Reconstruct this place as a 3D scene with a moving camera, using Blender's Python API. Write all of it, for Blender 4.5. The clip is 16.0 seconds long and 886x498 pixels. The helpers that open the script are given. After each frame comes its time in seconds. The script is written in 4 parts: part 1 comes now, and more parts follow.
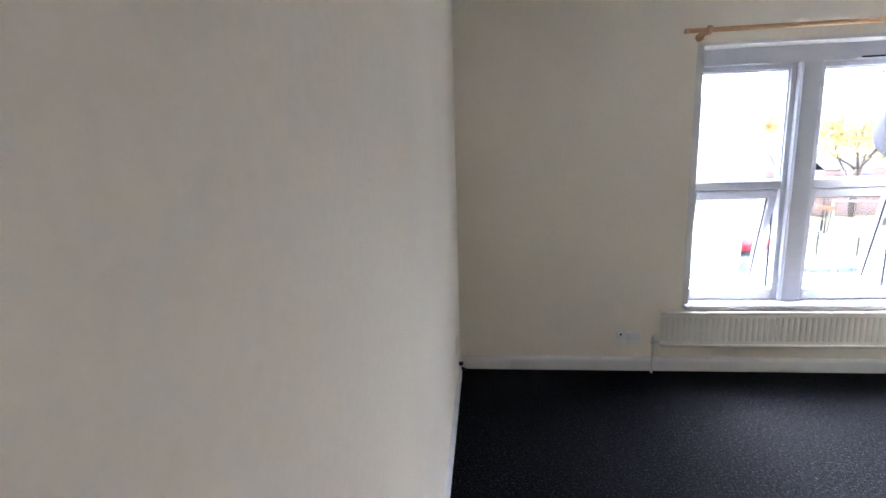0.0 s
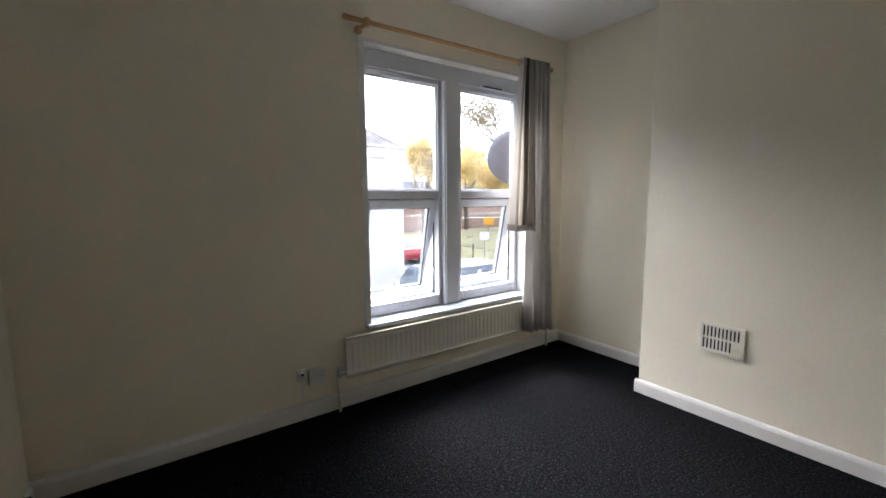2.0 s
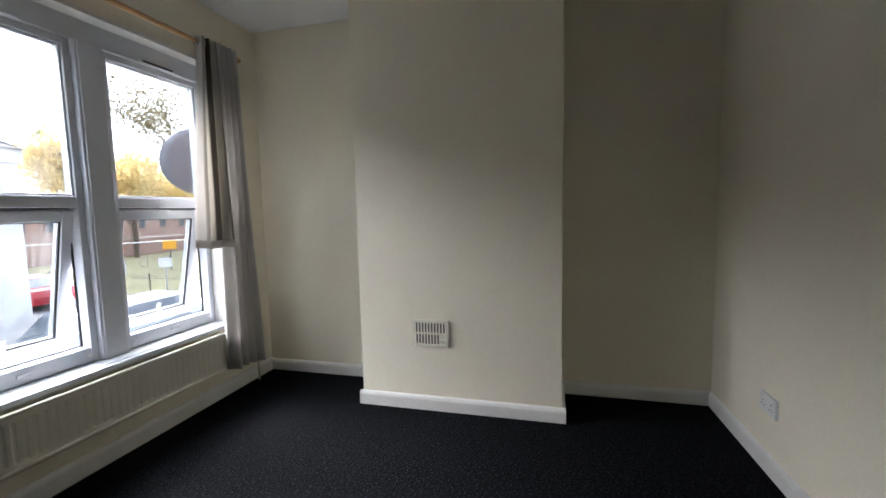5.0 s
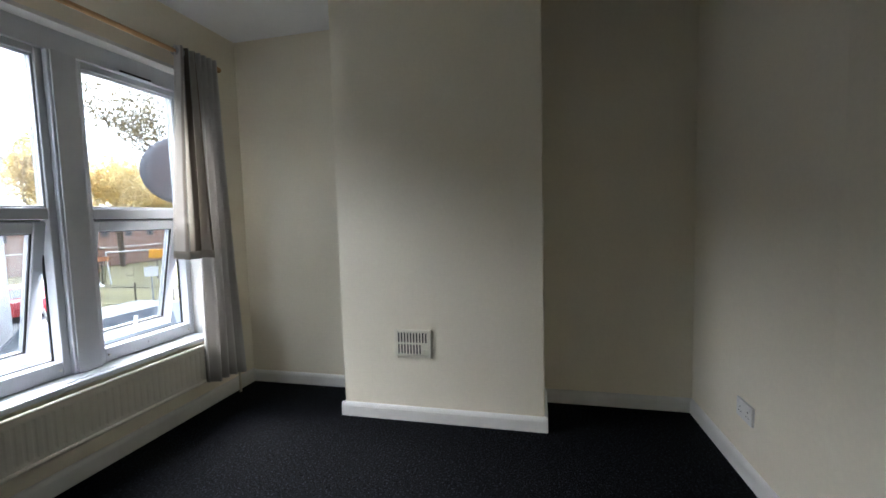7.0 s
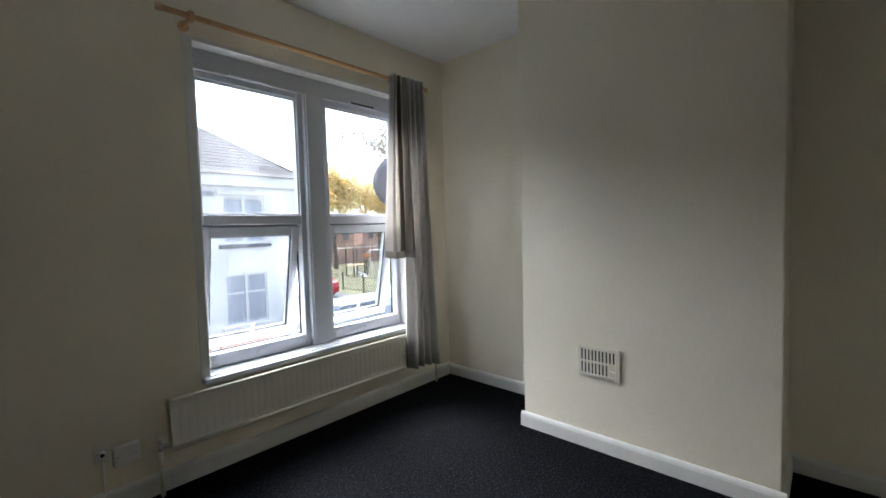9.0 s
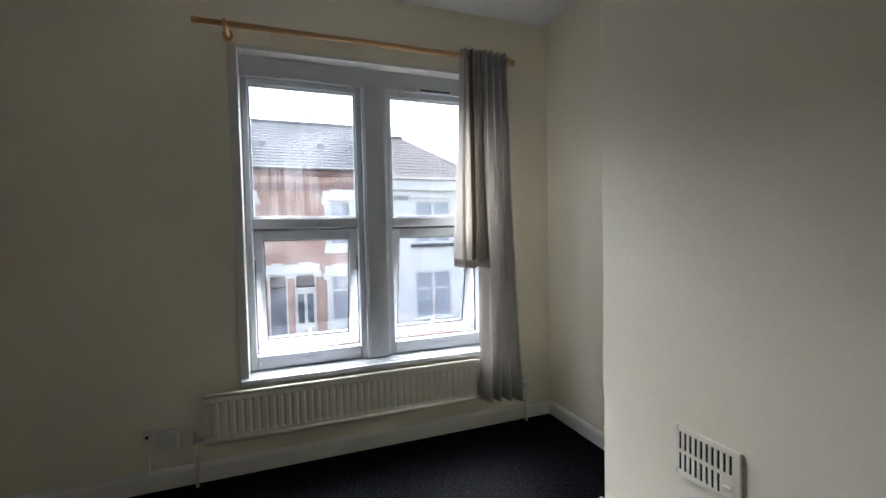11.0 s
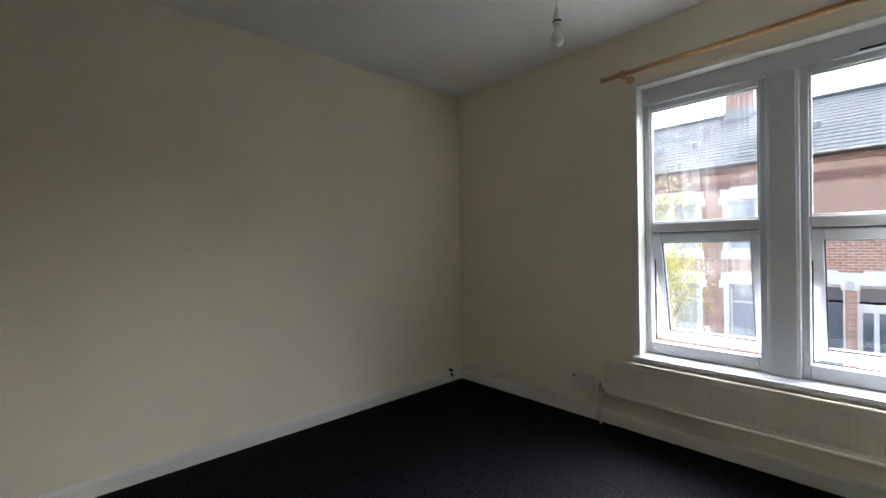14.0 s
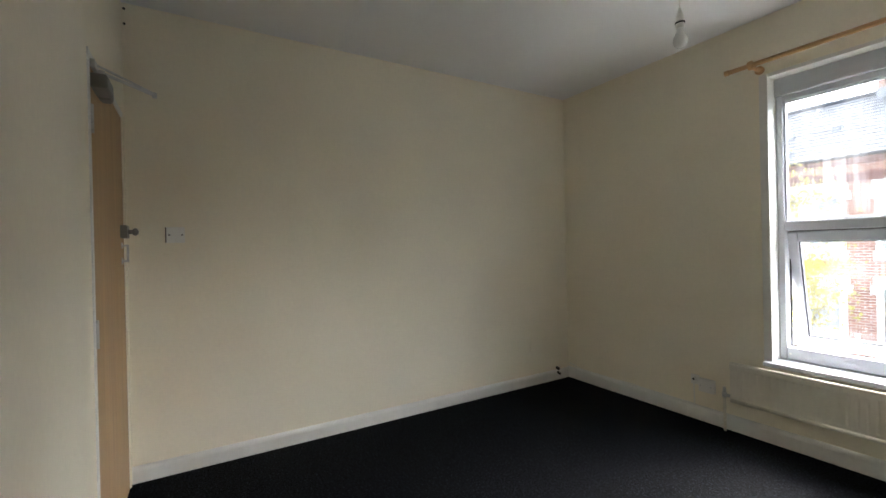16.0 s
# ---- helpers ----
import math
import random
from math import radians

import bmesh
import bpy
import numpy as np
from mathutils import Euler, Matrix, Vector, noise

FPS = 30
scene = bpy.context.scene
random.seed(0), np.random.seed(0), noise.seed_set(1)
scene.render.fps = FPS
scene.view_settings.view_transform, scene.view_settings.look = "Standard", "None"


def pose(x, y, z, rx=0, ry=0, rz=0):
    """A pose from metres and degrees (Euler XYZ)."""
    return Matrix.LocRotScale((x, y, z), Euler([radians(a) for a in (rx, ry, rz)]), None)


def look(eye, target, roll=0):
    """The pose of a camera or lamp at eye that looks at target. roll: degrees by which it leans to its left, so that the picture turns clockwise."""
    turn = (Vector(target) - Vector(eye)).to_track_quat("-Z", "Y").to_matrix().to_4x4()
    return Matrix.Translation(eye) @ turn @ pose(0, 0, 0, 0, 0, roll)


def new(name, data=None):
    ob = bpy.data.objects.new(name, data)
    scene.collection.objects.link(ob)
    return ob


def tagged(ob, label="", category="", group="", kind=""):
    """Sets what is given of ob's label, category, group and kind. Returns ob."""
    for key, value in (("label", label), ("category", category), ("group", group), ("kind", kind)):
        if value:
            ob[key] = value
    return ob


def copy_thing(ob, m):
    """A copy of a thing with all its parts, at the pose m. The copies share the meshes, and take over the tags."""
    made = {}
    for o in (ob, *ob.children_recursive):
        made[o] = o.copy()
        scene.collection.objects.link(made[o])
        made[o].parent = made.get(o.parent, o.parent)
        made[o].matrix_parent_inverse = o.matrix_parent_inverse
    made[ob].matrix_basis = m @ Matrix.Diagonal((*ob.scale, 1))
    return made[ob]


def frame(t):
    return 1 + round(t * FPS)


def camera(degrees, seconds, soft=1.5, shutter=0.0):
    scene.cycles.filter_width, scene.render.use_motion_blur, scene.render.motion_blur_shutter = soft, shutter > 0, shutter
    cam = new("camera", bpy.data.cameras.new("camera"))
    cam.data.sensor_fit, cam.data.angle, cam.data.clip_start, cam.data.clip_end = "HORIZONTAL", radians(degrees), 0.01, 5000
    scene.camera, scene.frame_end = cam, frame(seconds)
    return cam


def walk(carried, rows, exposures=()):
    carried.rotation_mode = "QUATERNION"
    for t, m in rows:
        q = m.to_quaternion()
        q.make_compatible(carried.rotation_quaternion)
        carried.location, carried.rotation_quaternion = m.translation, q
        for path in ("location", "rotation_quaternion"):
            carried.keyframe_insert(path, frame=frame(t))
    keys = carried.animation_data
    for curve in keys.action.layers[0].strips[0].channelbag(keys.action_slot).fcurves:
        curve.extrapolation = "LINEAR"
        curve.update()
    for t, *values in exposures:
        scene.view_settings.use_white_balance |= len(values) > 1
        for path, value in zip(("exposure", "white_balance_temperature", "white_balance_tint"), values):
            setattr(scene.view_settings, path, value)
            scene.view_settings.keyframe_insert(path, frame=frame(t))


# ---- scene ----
cam = camera(93.2, 16.0, soft=1.6)
PATH = [
    (0, (0.156, 0.542, 1.358), (-0.029, 2.509, 1.046), -1.7),
    (0.5, (0.226, 0.669, 1.316), (0.29, 2.648, 1.032), -0.9),
    (1, (0.25, 0.87, 1.288), (0.722, 2.795, 1.024), -0.3),
    (1.5, (0.302, 1.063, 1.261), (1.206, 2.829, 1.012), 0.1),
    (2, (0.434, 1.154, 1.262), (1.602, 2.758, 1.016), -0.4),
    (2.5, (0.504, 1.263, 1.239), (1.903, 2.674, 1.007), -0.4),
    (3, (0.527, 1.368, 1.221), (2.139, 2.531, 1.0), -0.5),
    (3.5, (0.574, 1.392, 1.207), (2.351, 2.285, 0.994), -0.6),
    (4, (0.596, 1.392, 1.199), (2.479, 2.034, 0.997), -0.8),
    (4.5, (0.616, 1.377, 1.199), (2.534, 1.91, 0.998), -1.1),
    (7, (0.647, 1.301, 1.215), (2.588, 1.761, 1.064), -1.5),
    (7.5, (0.654, 1.289, 1.199), (2.595, 1.75, 1.061), -1.6),
    (8, (0.651, 1.254, 1.215), (2.522, 1.947, 1.078), -1.7),
    (8.5, (0.744, 1.197, 1.193), (2.435, 2.258, 1.067), -1.9),
    (9, (0.834, 1.171, 1.208), (2.305, 2.523, 1.105), -1.6),
    (11.5, (1.975, 1.127, 1.209), (2.418, 3.076, 1.143), -1.5),
    (12, (2.109, 1.163, 1.208), (2.186, 3.161, 1.156), -1.7),
    (12.5, (2.284, 1.035, 1.184), (1.751, 2.962, 1.144), -1.7),
    (13, (2.413, 0.958, 1.185), (1.313, 2.628, 1.154), -1.6),
    (13.5, (2.519, 0.907, 1.21), (1.196, 2.406, 1.184), -1.2),
    (14, (2.663, 0.806, 1.2), (1.191, 2.16, 1.18), -1.1),
    (14.5, (2.696, 0.708, 1.178), (1.149, 1.977, 1.162), -1.3),
    (15, (2.702, 0.602, 1.177), (1.102, 1.802, 1.167), -1.3),
    (15.5, (2.706, 0.539, 1.186), (1.034, 1.636, 1.178), -1.3),
    (16, (2.714, 0.562, 1.198), (0.99, 1.577, 1.192), -1.3),
]
EXPOSURES = [(0, 5.76, 5540, 19), (0.5, 4.92, 5980, 13), (1.5, 4.49, 6150, 15), (2.5, 4.44, 6150, 15), (4.5, 4.31, 6050, 13), (7, 4.12, 5900, 10), (9.2, 4.16, 5880, 10), (11.5, 4.20, 5980, 10), (12.5, 3.94, 5930, 10),
             (13, 4.24, 5950, 10), (14.5, 4.54, 6220, 10), (16, 5.07, 6350, 10)]
walk(cam, [(t, look(eye, target, roll)) for t, eye, target, roll in PATH], EXPOSURES)

# ---- daylight: an overcast sky with a broad, weak sun ----
world = bpy.data.worlds.new("overcast")
scene.world = world
world.use_nodes = True
wn, wl = world.node_tree.nodes, world.node_tree.links
sky = wn.new("ShaderNodeTexSky")
sky.sky_type, sky.sun_disc = "NISHITA", False
sky.sun_elevation, sky.sun_rotation = radians(48), radians(4)
sky.dust_density, sky.air_density = 4.0, 1.0
grey = wn.new("ShaderNodeHueSaturation")
grey.inputs["Saturation"].default_value = 0.42
wl.new(sky.outputs[0], grey.inputs["Color"])
wl.new(grey.outputs[0], wn["Background"].inputs["Color"])
wn["Background"].inputs["Strength"].default_value = 0.15
sun = new("sun", bpy.data.lights.new("sun", "SUN"))
sun.data.energy, sun.data.angle, sun.data.color = 1.08, radians(100), (1.0, 0.99, 0.97)
sun.matrix_world = look((0, 0, 0), (-0.06, -0.67, -0.74))


# ---- materials ----
def material(name, color, rough=0.6, metal=0.0, var=0.08, scale=2.5, fine=90.0, bump=0.15, spec=0.4, depth=0.002, stretch=(1, 1, 1)):
    """A painted or natural surface with stains at a large scale and grain at a small one."""
    m = bpy.data.materials.new(name)
    m.use_nodes = True
    n, l = m.node_tree.nodes, m.node_tree.links
    p = n["Principled BSDF"]
    p.inputs["Roughness"].default_value, p.inputs["Metallic"].default_value = rough, metal
    p.inputs["Specular IOR Level"].default_value = spec
    tc, mp = n.new("ShaderNodeTexCoord"), n.new("ShaderNodeMapping")
    mp.inputs["Scale"].default_value = stretch
    l.new(tc.outputs["Object"], mp.inputs["Vector"])
    big, small = n.new("ShaderNodeTexNoise"), n.new("ShaderNodeTexNoise")
    for node, s in ((big, scale), (small, fine)):
        node.inputs["Scale"].default_value, node.inputs["Detail"].default_value = s, 4
        l.new(mp.outputs[0], node.inputs["Vector"])
    both = n.new("ShaderNodeMath")
    both.operation = "ADD"
    half = n.new("ShaderNodeMath")
    half.operation, half.inputs[1].default_value = "MULTIPLY", 0.45
    l.new(small.outputs["Fac"], half.inputs[0])
    l.new(big.outputs["Fac"], both.inputs[0])
    l.new(half.outputs[0], both.inputs[1])
    ramp = n.new("ShaderNodeValToRGB")
    lo, hi = 1 - var, 1 + var
    ramp.color_ramp.elements[0].position, ramp.color_ramp.elements[1].position = 0.45, 1.0
    ramp.color_ramp.elements[0].color = (*[min(1, c * lo) for c in color], 1)
    ramp.color_ramp.elements[1].color = (*[min(1, c * hi) for c in color], 1)
    l.new(both.outputs[0], ramp.inputs["Fac"])
    l.new(ramp.outputs["Color"], p.inputs["Base Color"])
    if bump:
        b = n.new("ShaderNodeBump")
        b.inputs["Strength"].default_value, b.inputs["Distance"].default_value = bump, depth
        l.new(both.outputs[0], b.inputs["Height"])
        l.new(b.outputs[0], p.inputs["Normal"])
    return m


def nodes_of(m):
    return m.node_tree.nodes, m.node_tree.links, m.node_tree.nodes["Principled BSDF"]


def plane_coords(n, l):
    """Along-the-wall and upward coordinates, in metres, for upright walls."""
    tc, sep, com, add = n.new("ShaderNodeTexCoord"), n.new("ShaderNodeSeparateXYZ"), n.new("ShaderNodeCombineXYZ"), n.new("ShaderNodeMath")
    l.new(tc.outputs["Object"], sep.inputs[0])
    l.new(sep.outputs["X"], add.inputs[0])
    l.new(sep.outputs["Y"], add.inputs[1])
    l.new(add.outputs[0], com.inputs["X"])
    l.new(sep.outputs["Z"], com.inputs["Y"])
    return com.outputs[0]


def brick_material(name, a, b, mortar):
    m = material(name, a, rough=0.9, bump=0)
    n, l, p = nodes_of(m)
    v = plane_coords(n, l)
    t = n.new("ShaderNodeTexBrick")
    l.new(v, t.inputs["Vector"])
    t.inputs["Color1"].default_value, t.inputs["Color2"].default_value, t.inputs["Mortar"].default_value = (*a, 1), (*b, 1), (*mortar, 1)
    t.inputs["Scale"].default_value, t.inputs["Mortar Size"].default_value = 1.0, 0.011
    t.inputs["Brick Width"].default_value, t.inputs["Row Height"].default_value = 0.225, 0.075
    t.inputs["Bias"].default_value = -0.1
    stain, mix = n.new("ShaderNodeTexNoise"), n.new("ShaderNodeMix")
    stain.inputs["Scale"].default_value, stain.inputs["Detail"].default_value = 1.3, 6
    mix.data_type, mix.blend_type = "RGBA", "MULTIPLY"
    mix.inputs["Factor"].default_value = 0.45
    l.new(t.outputs["Color"], mix.inputs[6])
    level = n.new("ShaderNodeMapRange")
    level.inputs["To Min"].default_value, level.inputs["To Max"].default_value = 0.55, 1.45
    l.new(stain.outputs["Fac"], level.inputs["Value"])
    l.new(level.outputs[0], mix.inputs[7])
    l.new(mix.outputs[2], p.inputs["Base Color"])
    bump = n.new("ShaderNodeBump")
    bump.inputs["Strength"].default_value, bump.inputs["Distance"].default_value, bump.invert = 0.6, 0.008, True
    l.new(t.outputs["Fac"], bump.inputs["Height"])
    l.new(bump.outputs[0], p.inputs["Normal"])
    return m


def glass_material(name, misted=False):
    """Thin window glass: tinted dark to dim the view out, glossy by Fresnel; misted adds a film of condensation with
    runs in it.
    """
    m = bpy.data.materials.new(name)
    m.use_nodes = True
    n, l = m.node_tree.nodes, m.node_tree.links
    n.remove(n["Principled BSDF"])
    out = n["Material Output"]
    dim_tint, gloss, mix, fres = n.new("ShaderNodeBsdfTransparent"), n.new("ShaderNodeBsdfGlossy"), n.new("ShaderNodeMixShader"), n.new("ShaderNodeLayerWeight")
    # tint far darker than plain glass, lowering the brightness of the street outside
    dim_tint.inputs["Color"].default_value = (0.52, 0.535, 0.54, 1)
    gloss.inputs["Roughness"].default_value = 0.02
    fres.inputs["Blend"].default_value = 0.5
    steep, share = n.new("ShaderNodeMath"), n.new("ShaderNodeMath")
    steep.operation, steep.inputs[1].default_value = "POWER", 5.0
    share.operation, share.inputs[1].default_value, share.inputs[2].default_value = "MULTIPLY_ADD", 0.6, 0.03
    l.new(fres.outputs["Facing"], steep.inputs[0])
    l.new(steep.outputs[0], share.inputs[0])
    l.new(share.outputs[0], mix.inputs[0])
    l.new(dim_tint.outputs[0], mix.inputs[1])
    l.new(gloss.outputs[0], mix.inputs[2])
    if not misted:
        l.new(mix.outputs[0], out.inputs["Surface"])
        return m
    film, mix2 = n.new("ShaderNodeBsdfTranslucent"), n.new("ShaderNodeMixShader")
    film.inputs["Color"].default_value = (0.9, 0.92, 0.95, 1)
    tc = n.new("ShaderNodeTexCoord")
    sep = n.new("ShaderNodeSeparateXYZ")
    l.new(tc.outputs["Object"], sep.inputs[0])
    mp = n.new("ShaderNodeMapping")
    mp.inputs["Scale"].default_value = (75, 1, 1.6)
    l.new(tc.outputs["Object"], mp.inputs["Vector"])
    runs, cloud = n.new("ShaderNodeTexNoise"), n.new("ShaderNodeTexNoise")
    runs.inputs["Scale"].default_value, cloud.inputs["Scale"].default_value = 1.0, 3.5
    runs.inputs["Detail"].default_value = 3
    l.new(mp.outputs[0], runs.inputs["Vector"])
    l.new(tc.outputs["Object"], cloud.inputs["Vector"])
    r1, r2 = n.new("ShaderNodeValToRGB"), n.new("ShaderNodeValToRGB")
    r1.color_ramp.elements[0].position, r1.color_ramp.elements[1].position = 0.44, 0.54
    r1.color_ramp.elements[0].color = (0.35, 0.35, 0.35, 1)
    r2.color_ramp.elements[0].position, r2.color_ramp.elements[1].position = 0.38, 0.6
    l.new(runs.outputs["Fac"], r1.inputs["Fac"])
    l.new(cloud.outputs["Fac"], r2.inputs["Fac"])
    mul, mul2 = n.new("ShaderNodeMath"), n.new("ShaderNodeMath")
    mul.operation = mul2.operation = "MULTIPLY"
    mul2.inputs[1].default_value = 0.020
    l.new(r1.outputs["Color"], mul.inputs[0])
    l.new(r2.outputs["Color"], mul.inputs[1])
    l.new(mul.outputs[0], mul2.inputs[0])
    l.new(mul2.outputs[0], mix2.inputs[0])
    l.new(mix.outputs[0], mix2.inputs[1])
    l.new(film.outputs[0], mix2.inputs[2])
    l.new(mix2.outputs[0], out.inputs["Surface"])
    return m


def carpet_material():
    m = material("charcoal_cord_carpet", (0.0036, 0.0040, 0.0052), rough=0.85, var=0.5, scale=3.0, fine=420, bump=0.0, spec=0.06)
    n, l, p = nodes_of(m)
    tc, small, b = n.new("ShaderNodeTexCoord"), n.new("ShaderNodeTexNoise"), n.new("ShaderNodeBump")
    small.inputs["Scale"].default_value, small.inputs["Detail"].default_value = 380, 2
    l.new(tc.outputs["Object"], small.inputs["Vector"])
    b.inputs["Strength"].default_value, b.inputs["Distance"].default_value = 0.5, 0.006
    l.new(small.outputs["Fac"], b.inputs["Height"])
    l.new(b.outputs[0], p.inputs["Normal"])
    fleck = n.new("ShaderNodeValToRGB")
    fleck.color_ramp.elements[0].position, fleck.color_ramp.elements[1].position = 0.53, 0.72
    fleck.color_ramp.elements[0].color, fleck.color_ramp.elements[1].color = (0.0005, 0.0006, 0.0010, 1), (0.054, 0.062, 0.080, 1)
    coarse = n.new("ShaderNodeTexNoise")
    coarse.inputs["Roughness"].default_value = 0.75
    coarse.inputs["Scale"].default_value, coarse.inputs["Detail"].default_value = 92, 6
    l.new(tc.outputs["Object"], coarse.inputs["Vector"])
    l.new(coarse.outputs["Fac"], fleck.inputs["Fac"])
    l.new(fleck.outputs["Color"], p.inputs["Base Color"])
    return m


def stripe_material():
    """Curtain cloth with broad woven stripes of white, taupe and beige."""
    m = material("striped_curtain_cloth", (0.6, 0.57, 0.52), rough=0.85, bump=0.1, fine=300)
    n, l, p = nodes_of(m)
    uv, sep, ramp = n.new("ShaderNodeUVMap"), n.new("ShaderNodeSeparateXYZ"), n.new("ShaderNodeValToRGB")
    l.new(uv.outputs[0], sep.inputs[0])
    l.new(sep.outputs["X"], ramp.inputs["Fac"])
    cr = ramp.color_ramp
    cr.interpolation = "LINEAR"
    cr.elements[0].position, cr.elements[0].color = 0.0, (0.74, 0.72, 0.69, 1)
    cr.elements[1].position, cr.elements[1].color = 1.0, (0.44, 0.41, 0.36, 1)
    for pos, c in ((0.16, (0.74, 0.72, 0.69)), (0.18, (0.40, 0.37, 0.33)), (0.21, (0.40, 0.37, 0.33)), (0.23, (0.74, 0.72, 0.68)), (0.44, (0.74, 0.71, 0.66)), (0.46, (0.13, 0.11, 0.09)), (0.53, (0.15, 0.13, 0.11)), (0.55, (0.56, 0.53, 0.48)), (0.64, (0.56, 0.53, 0.48)), (0.66, (0.29, 0.265, 0.23)), (0.74, (0.29, 0.265, 0.23)), (0.76, (0.58, 0.55, 0.50)), (0.86, (0.58, 0.55, 0.50)), (0.88, (0.28, 0.23, 0.18))):
        e = cr.elements.new(pos)
        e.color = (*c, 1)
    l.new(ramp.outputs["Color"], p.inputs["Base Color"])
    p.inputs["Sheen Weight"].default_value = 0.2
    return m


WALL = material("magnolia_emulsion", (0.86, 0.80, 0.655), rough=0.75, var=0.05, scale=1.2, fine=55, bump=0.25, spec=0.25, depth=0.0015)
CEIL = material("white_ceiling_paint", (0.86, 0.86, 0.85), rough=0.85, var=0.03, scale=1.5, fine=70, bump=0.2, spec=0.2)
GLOSS = material("white_gloss_paint", (0.74, 0.73, 0.69), rough=0.35, var=0.05, scale=7, fine=40, bump=0.08, spec=0.5)
UPVC = material("white_upvc", (0.63, 0.65, 0.69), rough=0.32, var=0.03, scale=4, fine=60, bump=0.03, spec=0.5)
PLASTIC = material("white_moulded_plastic", (0.80, 0.79, 0.75), rough=0.35, var=0.04, scale=12, bump=0.02)
VENTPLASTIC = material("cream_moulded_plastic", (0.84, 0.79, 0.67), rough=0.4, var=0.04, scale=12, bump=0.02)
RADPAINT = material("cream_radiator_enamel", (0.78, 0.74, 0.64), rough=0.4, var=0.05, scale=5, fine=50, bump=0.05)
PINE = material("varnished_pine", (0.52, 0.30, 0.13), rough=0.4, var=0.2, scale=6, fine=40, bump=0.05, stretch=(0.3, 6, 6))
OAK = material("light_beech_veneer", (0.42, 0.27, 0.135), rough=0.5, var=0.14, scale=3, fine=30, bump=0.05, stretch=(9, 9, 0.6))
METAL = material("satin_steel", (0.55, 0.55, 0.54), rough=0.3, metal=1.0, var=0.08, scale=20, bump=0.03)
GUNMETAL = material("dull_grey_cast_metal", (0.20, 0.195, 0.19), rough=0.4, metal=0.5, var=0.1, scale=12, bump=0.03)
COPPER = material("painted_copper_pipe", (0.74, 0.70, 0.60), rough=0.45, var=0.08, scale=14, bump=0.05)
BLACK = material("black_rubber", (0.015, 0.015, 0.016), rough=0.6, var=0.2, scale=20, bump=0.05)
DARK = material("dark_slot", (0.02, 0.018, 0.016), rough=0.8, var=0.2, scale=20, bump=0)
CARPET = carpet_material()
CLOTH = material("grey_curtain_cloth", (0.66, 0.64, 0.615), rough=0.9, var=0.08, scale=4, fine=320, bump=0.15, spec=0.15)
STRIPE = stripe_material()


def let_light_through(m, share):
    """Cloth that lets some daylight through."""
    n, l, p = nodes_of(m)
    tr, mix = n.new("ShaderNodeBsdfTranslucent"), n.new("ShaderNodeMixShader")
    mix.inputs[0].default_value = share
    l.new(p.inputs["Base Color"].links[0].from_socket, tr.inputs["Color"])
    l.new(p.outputs[0], mix.inputs[1])
    l.new(tr.outputs[0], mix.inputs[2])
    l.new(mix.outputs[0], n["Material Output"].inputs["Surface"])


let_light_through(CLOTH, 0.42)
let_light_through(STRIPE, 0.40)
HEM = material("tan_hem_cloth", (0.48, 0.44, 0.38), rough=0.9, var=0.08, scale=6, fine=320, bump=0.15, spec=0.15)
let_light_through(HEM, 0.22)
GLASS = glass_material("dimmed_window_glass")
MIST = glass_material("dimmed_misted_window_glass", True)
BULB = material("opal_bulb_glass", (0.85, 0.85, 0.83), rough=0.15, var=0.02, bump=0, spec=0.6)
BRICK = brick_material("red_facing_brick", (0.40, 0.205, 0.15), (0.31, 0.15, 0.11), (0.50, 0.44, 0.39))
DARKBRICK = brick_material("dark_red_moulded_brick", (0.20, 0.085, 0.07), (0.15, 0.06, 0.055), (0.26, 0.20, 0.18))
RENDER = material("white_painted_render", (0.74, 0.74, 0.73), rough=0.85, var=0.06, scale=1.2, fine=30, bump=0.3, depth=0.004)
STONE = material("white_painted_stone", (0.70, 0.69, 0.67), rough=0.8, var=0.07, scale=3, fine=30, bump=0.2)
SLATE = material("grey_roof_slate", (0.10, 0.105, 0.115), rough=0.75, spec=0.2, var=0.4, scale=2.5, fine=9, bump=0.3, depth=0.01)
TILE = material("brown_concrete_tile", (0.13, 0.115, 0.11), rough=0.8, var=0.35, scale=1.5, fine=12, bump=0.3, depth=0.01)
LEAD = material("grey_lead_flashing", (0.30, 0.31, 0.33), rough=0.6, var=0.2, scale=4, bump=0.1)
PIPEBROWN = material("brown_painted_drainpipe", (0.17, 0.10, 0.085), rough=0.5, var=0.15, scale=4, bump=0.05)
POT = material("terracotta_pot", (0.42, 0.19, 0.10), rough=0.85, var=0.2, scale=8, bump=0.1)
PANE = material("dark_reflecting_window", (0.10, 0.12, 0.14), rough=0.06, var=0.3, scale=0.8, bump=0, spec=0.8)
NET = material("net_curtain_behind_glass", (0.37, 0.40, 0.45), rough=0.3, var=0.25, scale=3, fine=25, bump=0, stretch=(6, 1, 0.4))
DOORGREY = material("grey_painted_door", (0.10, 0.12, 0.15), rough=0.4, var=0.1, scale=4, bump=0.03)
ASPHALT = material("worn_asphalt", (0.11, 0.11, 0.115), rough=0.9, var=0.25, scale=0.6, fine=60, bump=0.4, depth=0.006)
PAVING = material("grey_concrete_paving", (0.33, 0.32, 0.30), rough=0.9, var=0.15, scale=0.9, fine=40, bump=0.3)
GRASS = material("leaf_strewn_grass", (0.12, 0.112, 0.052), rough=0.95, var=0.6, scale=0.35, fine=6, bump=0.4, depth=0.03)
